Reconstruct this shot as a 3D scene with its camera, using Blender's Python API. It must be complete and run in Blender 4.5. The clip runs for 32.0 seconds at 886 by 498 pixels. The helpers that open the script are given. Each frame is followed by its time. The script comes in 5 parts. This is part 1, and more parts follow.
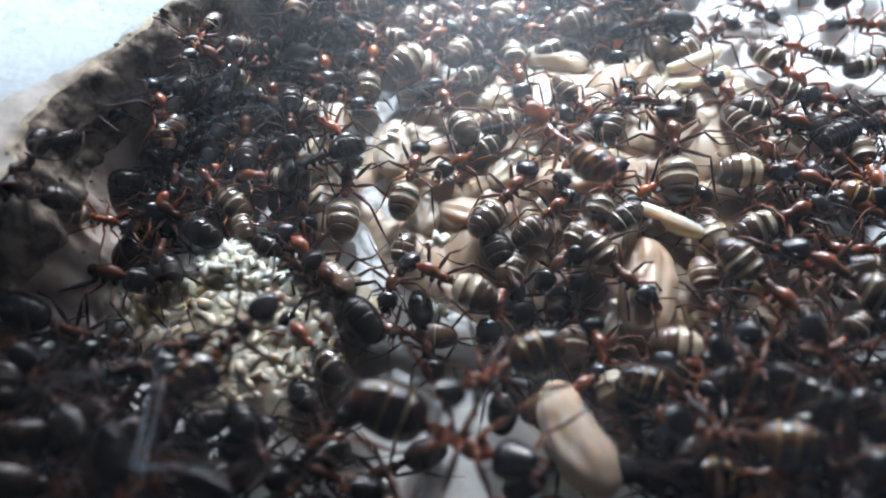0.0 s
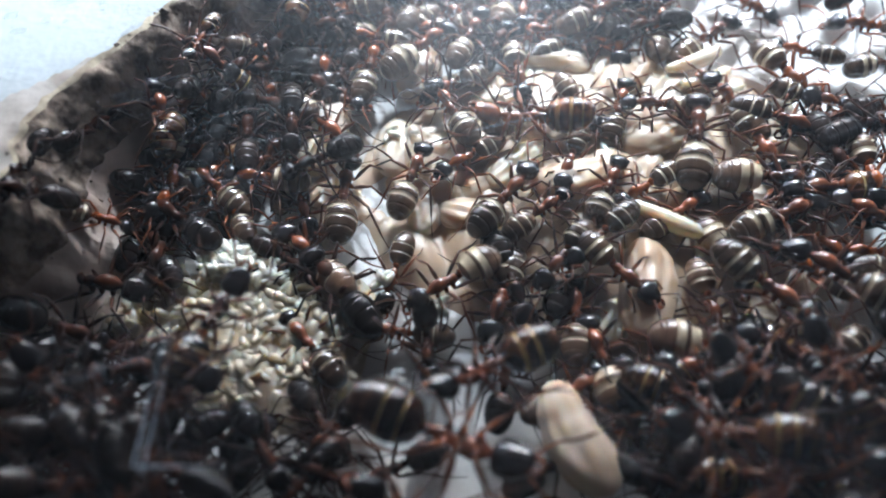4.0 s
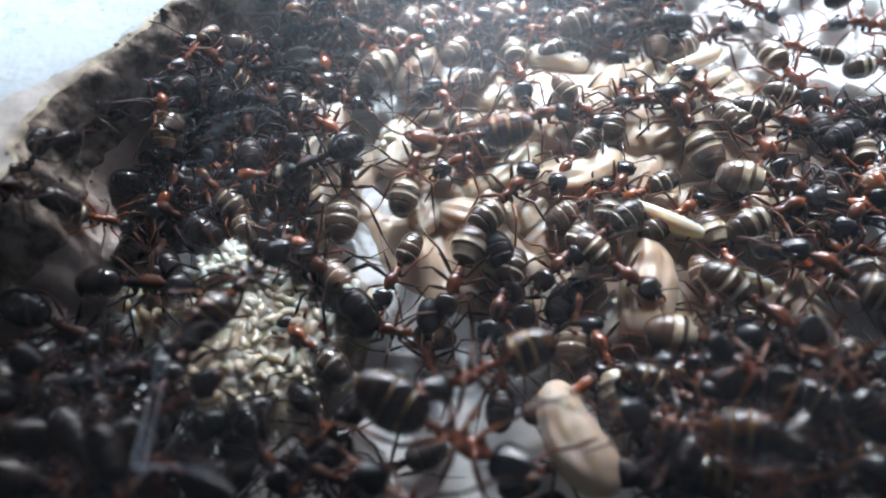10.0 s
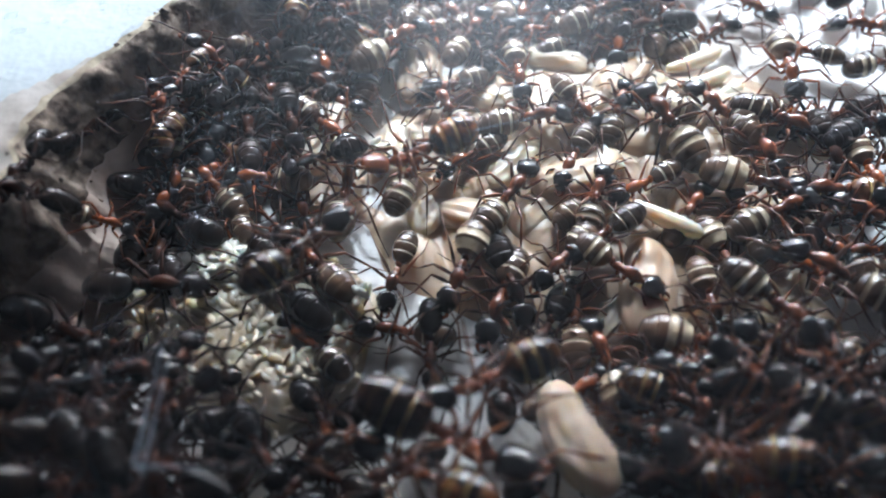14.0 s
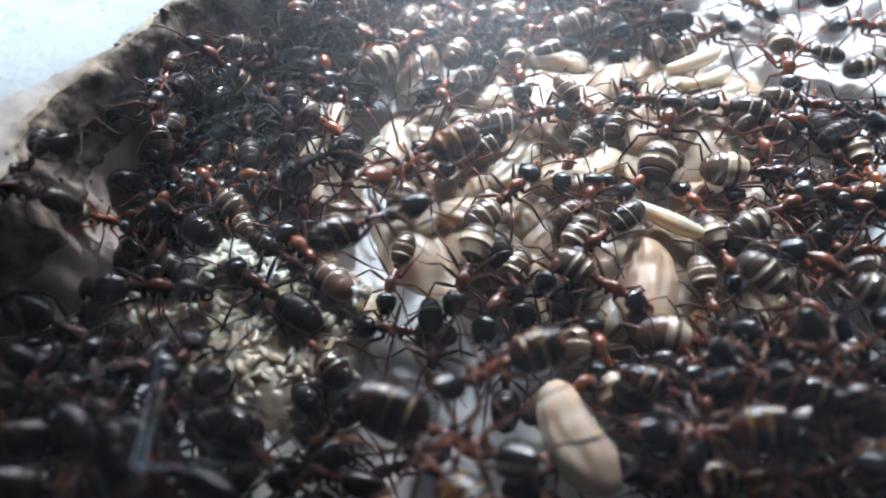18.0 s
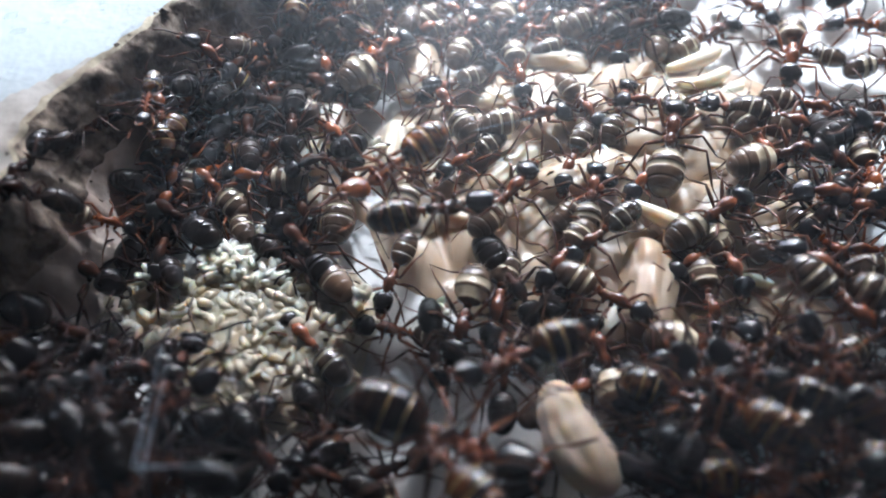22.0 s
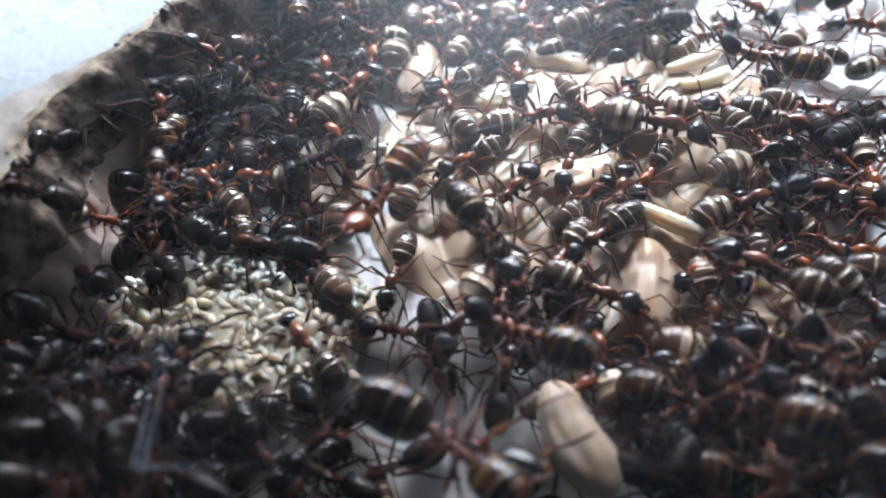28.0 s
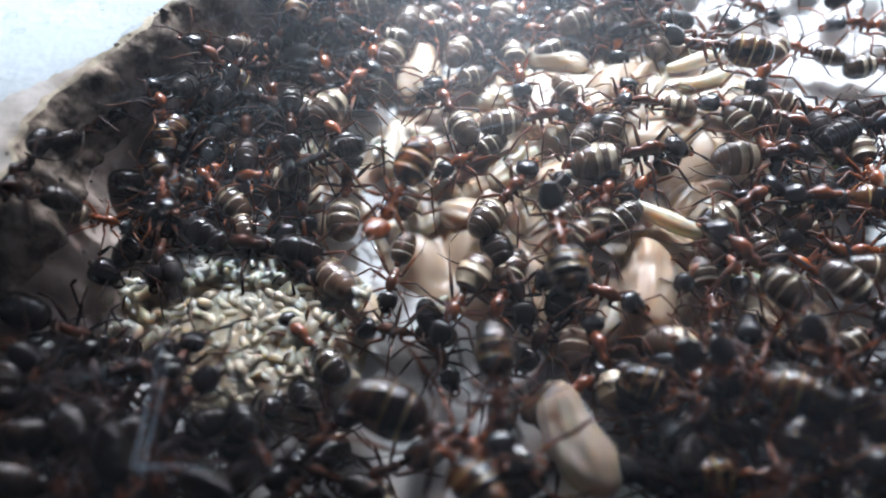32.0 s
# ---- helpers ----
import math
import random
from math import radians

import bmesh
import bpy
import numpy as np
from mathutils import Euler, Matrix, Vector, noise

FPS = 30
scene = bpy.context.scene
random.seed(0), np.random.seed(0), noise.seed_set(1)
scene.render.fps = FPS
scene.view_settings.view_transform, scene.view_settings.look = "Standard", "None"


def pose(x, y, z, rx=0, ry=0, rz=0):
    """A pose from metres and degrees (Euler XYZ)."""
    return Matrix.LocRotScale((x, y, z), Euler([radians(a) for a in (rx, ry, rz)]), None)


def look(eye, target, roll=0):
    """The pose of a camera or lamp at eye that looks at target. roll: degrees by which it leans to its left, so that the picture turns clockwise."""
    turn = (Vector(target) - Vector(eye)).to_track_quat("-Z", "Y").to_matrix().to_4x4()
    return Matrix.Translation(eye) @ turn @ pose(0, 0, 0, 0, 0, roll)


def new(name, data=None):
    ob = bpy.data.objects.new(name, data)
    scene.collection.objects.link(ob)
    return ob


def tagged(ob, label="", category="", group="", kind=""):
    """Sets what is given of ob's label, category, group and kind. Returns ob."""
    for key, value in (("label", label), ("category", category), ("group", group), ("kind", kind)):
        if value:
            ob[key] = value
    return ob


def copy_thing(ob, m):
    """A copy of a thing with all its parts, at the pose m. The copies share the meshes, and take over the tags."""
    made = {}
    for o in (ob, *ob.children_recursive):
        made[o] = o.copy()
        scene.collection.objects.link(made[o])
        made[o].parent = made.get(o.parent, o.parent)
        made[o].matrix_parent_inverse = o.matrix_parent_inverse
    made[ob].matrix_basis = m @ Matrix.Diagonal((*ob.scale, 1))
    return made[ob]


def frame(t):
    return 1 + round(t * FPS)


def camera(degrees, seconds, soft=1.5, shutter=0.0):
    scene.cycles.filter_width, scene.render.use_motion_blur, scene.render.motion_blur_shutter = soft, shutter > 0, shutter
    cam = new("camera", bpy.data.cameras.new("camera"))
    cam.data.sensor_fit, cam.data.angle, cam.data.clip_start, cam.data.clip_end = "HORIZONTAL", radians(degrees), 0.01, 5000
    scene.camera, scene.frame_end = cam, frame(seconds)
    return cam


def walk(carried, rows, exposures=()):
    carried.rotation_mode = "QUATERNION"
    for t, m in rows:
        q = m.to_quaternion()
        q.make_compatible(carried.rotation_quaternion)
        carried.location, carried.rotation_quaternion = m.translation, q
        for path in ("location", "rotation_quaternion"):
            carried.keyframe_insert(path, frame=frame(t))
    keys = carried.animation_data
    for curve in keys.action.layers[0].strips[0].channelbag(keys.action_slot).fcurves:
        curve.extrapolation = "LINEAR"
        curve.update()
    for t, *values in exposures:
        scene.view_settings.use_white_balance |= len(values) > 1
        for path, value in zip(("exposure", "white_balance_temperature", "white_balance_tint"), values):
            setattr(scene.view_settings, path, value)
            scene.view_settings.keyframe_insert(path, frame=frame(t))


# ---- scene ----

MM = 0.001
HEAD_Z, SILL_Z, WINDOW = 102, 6, 90  # the window's head and sill over the nest floor, and its half width, set to shape the daylight

# camera: held still, a hand's width from the covered nest
cam = camera(60, 32.0, soft=2.0)
cam.data.dof.use_dof = True
cam.data.dof.focus_distance = 0.0455
cam.data.dof.aperture_fstop = 29
EYE = look((0, -24.0 * MM, 38.4 * MM), (0, 0, 0))
walk(cam, [(0, EYE), (32.0, EYE)], exposures=[(0, 1.74, 5240, 4), (19.0, 1.74, 5240, 4), (22.0, 1.74, 5290, 6), (25.0, 1.74, 5340, 10), (28.0, 1.74, 5290, 7), (32.0, 1.74, 5290, 6)])

# daylight: a pale sky through the window beyond the nest
world = bpy.data.worlds.new("world")
scene.world = world
world.use_nodes = True
wn = world.node_tree.nodes
sky = wn.new("ShaderNodeTexSky")
sky.sky_type, sky.sun_disc = "NISHITA", False
sky.air_density, sky.dust_density, sky.ozone_density = 0.7, 6.0, 0.5
sky.sun_elevation, sky.sun_rotation = radians(44), radians(4)
wn["Background"].inputs["Strength"].default_value = 0.12
world.node_tree.links.new(sky.outputs[0], wn["Background"].inputs["Color"])

sun = new("sun", bpy.data.lights.new("sun", "SUN"))
sun.data.energy, sun.data.angle, sun.data.color = 2.25, radians(9), (1.0, 0.985, 0.97)
sun.matrix_world = look((0.050, 0.695, 0.670), (0, 0, 0))


# ---------------------------------------------------------------- materials
def material(name, color, rough=0.5, metal=0.0, coat=0.0, second=None, scale=900.0, spread=(0.4, 0.65),
             bump=0.0, bump_scale=4000.0, vary=0.0, sss=0.0, depth=0.0006, spec=0.5, sheen=0.0):
    m = bpy.data.materials.new(name)
    m.use_nodes = True
    n, l = m.node_tree.nodes, m.node_tree.links
    b = n["Principled BSDF"]
    b.inputs["Roughness"].default_value = rough
    b.inputs["Metallic"].default_value = metal
    b.inputs["Coat Weight"].default_value = coat
    b.inputs["Coat Roughness"].default_value = 0.05
    b.inputs["Specular IOR Level"].default_value = spec
    b.inputs["Sheen Weight"].default_value = sheen
    if sss:
        b.inputs["Subsurface Weight"].default_value = sss
        b.inputs["Subsurface Radius"].default_value = (1.0, 0.75, 0.5)
        b.inputs["Subsurface Scale"].default_value = depth
    where = n.new("ShaderNodeTexCoord")
    info = n.new("ShaderNodeObjectInfo")
    shift = n.new("ShaderNodeVectorMath")
    shift.operation = "MULTIPLY_ADD"
    l.new(info.outputs["Random"], shift.inputs[0])
    shift.inputs[1].default_value = (0.13, 0.07, 0.05)
    l.new(where.outputs["Object"], shift.inputs[2])
    place = shift.outputs[0]
    if second:
        t = n.new("ShaderNodeTexNoise")
        t.inputs["Scale"].default_value, t.inputs["Detail"].default_value = scale, 5
        l.new(place, t.inputs["Vector"])
        r = n.new("ShaderNodeValToRGB")
        r.color_ramp.elements[0].position, r.color_ramp.elements[1].position = spread
        r.color_ramp.elements[0].color, r.color_ramp.elements[1].color = (*color, 1), (*second, 1)
        l.new(t.outputs["Fac"], r.inputs["Fac"])
        out = r.outputs["Color"]
    else:
        c = n.new("ShaderNodeRGB")
        c.outputs[0].default_value = (*color, 1)
        out = c.outputs[0]
    if vary:
        h = n.new("ShaderNodeHueSaturation")
        mr = n.new("ShaderNodeMapRange")
        mr.inputs["To Min"].default_value, mr.inputs["To Max"].default_value = 1 - vary, 1 + vary
        l.new(info.outputs["Random"], mr.inputs["Value"])
        l.new(mr.outputs[0], h.inputs["Value"])
        l.new(out, h.inputs["Color"])
        out = h.outputs["Color"]
    l.new(out, b.inputs["Base Color"])
    if bump:
        f = n.new("ShaderNodeTexNoise")
        f.inputs["Scale"].default_value, f.inputs["Detail"].default_value = bump_scale, 4
        l.new(place, f.inputs["Vector"])
        k = n.new("ShaderNodeBump")
        k.inputs["Strength"].default_value, k.inputs["Distance"].default_value = 0.7, bump
        l.new(f.outputs["Fac"], k.inputs["Height"])
        l.new(k.outputs[0], b.inputs["Normal"])
    return m


def pane_material(name, gloss, rough, film):
    """Clear glass with a weak, dulled reflection and a thin bluish film, which paints haze."""
    m = bpy.data.materials.new(name)
    m.use_nodes = True
    n, l = m.node_tree.nodes, m.node_tree.links
    n.remove(n["Principled BSDF"])
    clear, shine, haze = n.new("ShaderNodeBsdfTransparent"), n.new("ShaderNodeBsdfGlossy"), n.new("ShaderNodeBsdfDiffuse")
    shine.inputs["Roughness"].default_value = rough
    haze.inputs["Color"].default_value = (0.72, 0.82, 0.95, 1)
    one, two = n.new("ShaderNodeMixShader"), n.new("ShaderNodeMixShader")
    one.inputs["Fac"].default_value = gloss
    l.new(clear.outputs[0], one.inputs[1])
    l.new(shine.outputs[0], one.inputs[2])
    where, t, r = n.new("ShaderNodeTexCoord"), n.new("ShaderNodeTexNoise"), n.new("ShaderNodeMapRange")
    t.inputs["Scale"].default_value, t.inputs["Detail"].default_value = 60.0, 6
    r.inputs["From Min"].default_value, r.inputs["From Max"].default_value = 0.35, 0.75
    r.inputs["To Min"].default_value, r.inputs["To Max"].default_value = film * 0.5, film * 1.6
    l.new(where.outputs["Object"], t.inputs["Vector"])
    l.new(t.outputs["Fac"], r.inputs["Value"])
    l.new(r.outputs[0], two.inputs["Fac"])
    l.new(one.outputs[0], two.inputs[1])
    l.new(haze.outputs[0], two.inputs[2])
    l.new(two.outputs[0], n["Material Output"].inputs["Surface"])
    return m


PLASTER = material("white_plaster", (0.52, 0.57, 0.59), 0.9, second=(0.40, 0.42, 0.42), scale=130, spread=(0.5, 0.85), bump=0.00012, bump_scale=1500)
DIRTY = material("soiled_plaster", (0.44, 0.345, 0.265), 0.9, second=(0.075, 0.05, 0.035), scale=900, spread=(0.36, 0.58), bump=0.0004, bump_scale=1600)
BEIGE = material("beige_plaster", (0.52, 0.48, 0.44), 0.9, second=(0.36, 0.31, 0.26), scale=400, bump=0.00015, bump_scale=1500)
TAUPE = material("taupe_plaster", (0.68, 0.56, 0.475), 0.9, second=(0.34, 0.26, 0.20), scale=340, spread=(0.44, 0.74), bump=0.0002, bump_scale=1300)
CREST = material("yellowed_plaster", (0.66, 0.58, 0.42), 0.9, second=(0.30, 0.24, 0.17), scale=700, bump=0.0002, bump_scale=1500)
FLOOR = material("nest_floor", (0.76, 0.75, 0.73), 0.85, second=(0.46, 0.37, 0.29), scale=110, spread=(0.50, 0.72), bump=0.0001, bump_scale=1800)
TABLE = material("table_laminate", (0.55, 0.53, 0.5), 0.5, second=(0.45, 0.43, 0.4), scale=40)
PAINT = material("wall_paint", (0.24, 0.235, 0.23), 0.8, second=(0.20, 0.195, 0.19), scale=8)
CROWN = material("gaster_shell", (0.075, 0.048, 0.034), 0.14, coat=1.0, second=(0.12, 0.070, 0.042), scale=700, bump=0.000004, bump_scale=9000, vary=0.5, spec=0.45)
CROWN_RED = material("gaster_shell_amber", (0.24, 0.066, 0.013), 0.2, coat=1.0, second=(0.045, 0.018, 0.010), scale=1000, spread=(0.36, 0.54), vary=0.25, spec=0.45)
# black shell, darkened further to put shade into the colour
CROWN_DARK = material("gaster_shell_black", (0.012, 0.0095, 0.009), 0.10, coat=0.0, second=(0.026, 0.016, 0.012), scale=700, bump=0.000006, bump_scale=9000, vary=0.5, spec=0.3)
CROWN_BROWN = material("gaster_shell_russet", (0.15, 0.062, 0.022), 0.2, coat=1.0, second=(0.022, 0.013, 0.010), scale=900, spread=(0.42, 0.55), vary=0.25, spec=0.45)
BAND_BROWN = material("gaster_membrane_russet", (0.50, 0.35, 0.14), 0.18, coat=0.6, second=(0.30, 0.17, 0.06), scale=1500)
BAND = material("gaster_membrane", (0.56, 0.48, 0.34), 0.2, coat=0.5, second=(0.40, 0.31, 0.20), scale=1500, vary=0.3)
BAND_RED = material("gaster_membrane_amber", (0.46, 0.25, 0.07), 0.2, coat=0.4, second=(0.42, 0.18, 0.05), scale=1500)
RUST = material("thorax_rust", (0.25, 0.074, 0.030), 0.22, coat=0.6, second=(0.085, 0.028, 0.015), scale=1300, bump=0.000006, bump_scale=9000, vary=0.5, spec=0.7)
DUSK = material("thorax_dusky", (0.075, 0.024, 0.012), 0.15, coat=0.0, second=(0.018, 0.011, 0.009), scale=1300, vary=0.5, spec=0.15)
AMBER = material("thorax_amber", (0.32, 0.080, 0.016), 0.2, coat=0.6, second=(0.12, 0.036, 0.014), scale=1100, vary=0.35, spec=0.7)
HEAD = material("head_black", (0.012, 0.012, 0.014), 0.2, coat=0.9, second=(0.024, 0.016, 0.013), scale=1500, bump=0.000005, bump_scale=11000, vary=0.4, spec=0.45)
LEG = material("leg_brown", (0.17, 0.058, 0.025), 0.3, coat=0.2, second=(0.024, 0.012, 0.009), scale=900, vary=0.5)
LEG_RED = material("leg_amber", (0.26, 0.072, 0.018), 0.3, coat=0.2, second=(0.09, 0.028, 0.012), scale=900, vary=0.3)
EYE_M = material("eye_black", (0.006, 0.006, 0.007), 0.12, coat=0.5)
CROWN_GLOSS = material("gaster_shell_glossy", (0.016, 0.011, 0.009), 0.2, coat=1.0, second=(0.05, 0.018, 0.010), scale=600, vary=0.3, spec=0.45)
LEG_DARK = material("leg_dusky", (0.042, 0.016, 0.009), 0.35, second=(0.014, 0.008, 0.007), scale=900, vary=0.5, spec=0.12)
HEAD_DULL = material("head_dull", (0.012, 0.011, 0.012), 0.10, second=(0.022, 0.014, 0.012), scale=1500, vary=0.4, spec=0.35)
GRUB = material("larva_skin", (0.72, 0.67, 0.55), 0.2, coat=0.7, second=(0.66, 0.58, 0.45), scale=350, vary=0.05, sss=0.9, depth=0.0012, bump=0.00001, bump_scale=6000)
GRUB_TAN = material("small_larva_skin", (0.62, 0.53, 0.40), 0.3, coat=0.45, second=(0.52, 0.42, 0.30), scale=420, vary=0.08, sss=1.0, depth=0.0011, bump=0.00002, bump_scale=2500)
GRAINS = material("small_larva_grains", (0.60, 0.51, 0.375), 0.28, coat=0.5, second=(0.50, 0.41, 0.285), scale=600)
GRAIN = material("egg_skin", (0.86, 0.83, 0.72), 0.2, coat=0.7, second=(0.78, 0.73, 0.60), scale=1500, vary=0.06, sss=0.35, depth=0.0004)
PUPA = material("pupa_skin", (0.56, 0.43, 0.305), 0.42, coat=0.12, second=(0.47, 0.335, 0.23), scale=170, spread=(0.36, 0.7), vary=0.10, sss=0.8, depth=0.0012, bump=0.00002, bump_scale=1500)
WHITE_PUPA = material("pupa_skin_white", (0.64, 0.55, 0.42), 0.4, coat=0.15, second=(0.59, 0.47, 0.37), scale=220, vary=0.08, sss=0.8, depth=0.0010, bump=0.000015, bump_scale=3000)
# on both panes the film's colour stands in for a pale veil of light
CLEAR = pane_material("cover_glass", 0.0021, 0.36, 0.0068)
HAZED = pane_material("hazed_glass", 0.0013, 0.36, 0.0022)
DROPLET = pane_material("water_bead", 0.05, 0.18, 0.10)
EDGE = pane_material("glass_edge", 0.02, 0.3, 0.05)
EDGE_GLINT = pane_material("edge_glint", 0.03, 0.3, 0.32)
EDGE_FRONT = pane_material("glass_edge_front", 0.01, 0.3, 0.06)
SCRATCH = pane_material("scratch_glint", 0.08, 0.4, 0.24)
SCUFF = pane_material("scuff_glint", 0.006, 0.4, 0.08)


# ---------------------------------------------------------------- mesh helpers (millimetres in, metres out)
def mesh(name, verts, faces, mats, index=None, smooth=True):
    me = bpy.data.meshes.new(name)
    me.from_pydata([(x * MM, y * MM, z * MM) for x, y, z in verts], [], faces)
    for m in mats:
        me.materials.append(m)
    if index:
        me.polygons.foreach_set("material_index", index)
    me.polygons.foreach_set("use_smooth", [smooth] * len(me.polygons))
    me.update()
    return me


def part(name, me, parent, m=None, label=""):
    ob = new(name, me)
    ob.parent = parent
    if m is not None:
        ob.matrix_basis = m
    return tagged(ob, label)


def loft(sections, n=16, mats=None, flat=0.0):
    """Rings along x: (x, z, half width, half height). Closed at both ends. mats: material index of each gap."""
    v, f, idx = [], [], []
    for x, z, w, h in sections:
        for k in range(n):
            a = 2 * math.pi * k / n
            s = math.sin(a)
            v.append((x, w * math.cos(a), z + h * s * (1 - flat if s < 0 else 1)))
    for i in range(len(sections) - 1):
        for k in range(n):
            f.append((i * n + k, (i + 1) * n + k, (i + 1) * n + (k + 1) % n, i * n + (k + 1) % n))
            idx.append(mats[i] if mats else 0)
    f.append(tuple(range(n)))
    f.append(tuple(reversed(range((len(sections) - 1) * n, len(sections) * n))))
    idx += [0, mats[-1] if mats else 0]
    if sections[0][0] < sections[-1][0]:
        f = [tuple(reversed(q)) for q in f]
    return v, f, idx


def limb(points, radii, n=6):
    """A tapered tube through points."""
    v, f = [], []
    pts = [Vector(p) for p in points]
    for i, p in enumerate(pts):
        d = (pts[min(i + 1, len(pts) - 1)] - pts[max(i - 1, 0)]).normalized()
        up = Vector((0, 0, 1)) if abs(d.z) < 0.9 else Vector((1, 0, 0))
        a = d.cross(up).normalized()
        b = d.cross(a)
        for k in range(n):
            t = 2 * math.pi * k / n
            v.append(tuple(p + radii[i] * (math.cos(t) * a + math.sin(t) * b)))
    for i in range(len(pts) - 1):
        for k in range(n):
            f.append((i * n + k, i * n + (k + 1) % n, (i + 1) * n + (k + 1) % n, (i + 1) * n + k))
    f.append(tuple(reversed(range(n))))
    f.append(tuple(range((len(pts) - 1) * n, len(pts) * n)))
    return v, f


def box(x0, y0, z0, x1, y1, z1):
    v = [(x, y, z) for x in (x0, x1) for y in (y0, y1) for z in (z0, z1)]
    return v, [(0, 1, 3, 2), (4, 6, 7, 5), (0, 4, 5, 1), (2, 3, 7, 6), (0, 2, 6, 4), (1, 5, 7, 3)]


def structure(name, label, v, f, mat, smooth=False):
    return tagged(new(name, mesh(name, v, f, [mat], smooth=smooth)), label, "", "", "structure")


# ---------------------------------------------------------------- the room about the nest: unseen walls added to hold back skylight
def room():
    v, f = box(-320, -320, -60, 320, 96, -30)
    tagged(new("table", mesh("table", v, f, [TABLE], smooth=False)), "pale laminate table top under the nest", "table")
    structure("wall_south", "plain unseen wall added to hold back skylight", *box(-340, -340, -60, 340, -320, 420), PAINT)
    structure("wall_west", "plain unseen wall added to hold back skylight", *box(-340, -320, -60, -320, 106, 420), PAINT)
    structure("wall_east", "plain unseen wall added to hold back skylight", *box(320, -320, -60, 340, 106, 420), PAINT)
    structure("ceiling", "plain unseen ceiling added to hold back skylight", *box(-340, -340, 420, 340, 106, 440), PAINT)
    # a small low window, close beyond the nest; unseen wall added, its low head shades the near end
    for i, b in enumerate(((-320, 96, -60, -WINDOW, 106, 420), (WINDOW, 96, -60, 320, 106, 420),
                           (-WINDOW, 96, -60, WINDOW, 106, SILL_Z), (-WINDOW, 96, HEAD_Z, WINDOW, 106, 420))):
        structure("wall_north_%d" % (i + 1), "unseen wall added round the window opening to shape the daylight", *box(*b), PAINT)


room()


# ---------------------------------------------------------------- the nest: plaster block, chamber, cover glass
def wander(x, y, s, k=0.0):
    return noise.noise(Vector((x * s, y * s, k)))


def grid_sheet(x0, x1, y0, y1, nx, ny, height):
    v, f = [], []
    for j in range(ny + 1):
        for i in range(nx + 1):
            x, y = x0 + (x1 - x0) * i / nx, y0 + (y1 - y0) * j / ny
            v.append((x, y, height(x, y)))
    for j in range(ny):
        for i in range(nx):
            a = j * (nx + 1) + i
            f.append((a, a + 1, a + nx + 2, a + nx + 1))
    return v, f


def rim_x(y):
    """How far out the foot of the western rim runs."""
    ahead, back = max(0.0, y - 1.5), max(0.0, -2.0 - y)
    return -22.0 + 0.68 * (ahead - 2.0 + 2.0 * math.exp(-ahead / 2.0)) - 0.6 * back + 0.35 * wander(0, y, 0.16) + 0.2 * wander(0, y, 0.7, 3)


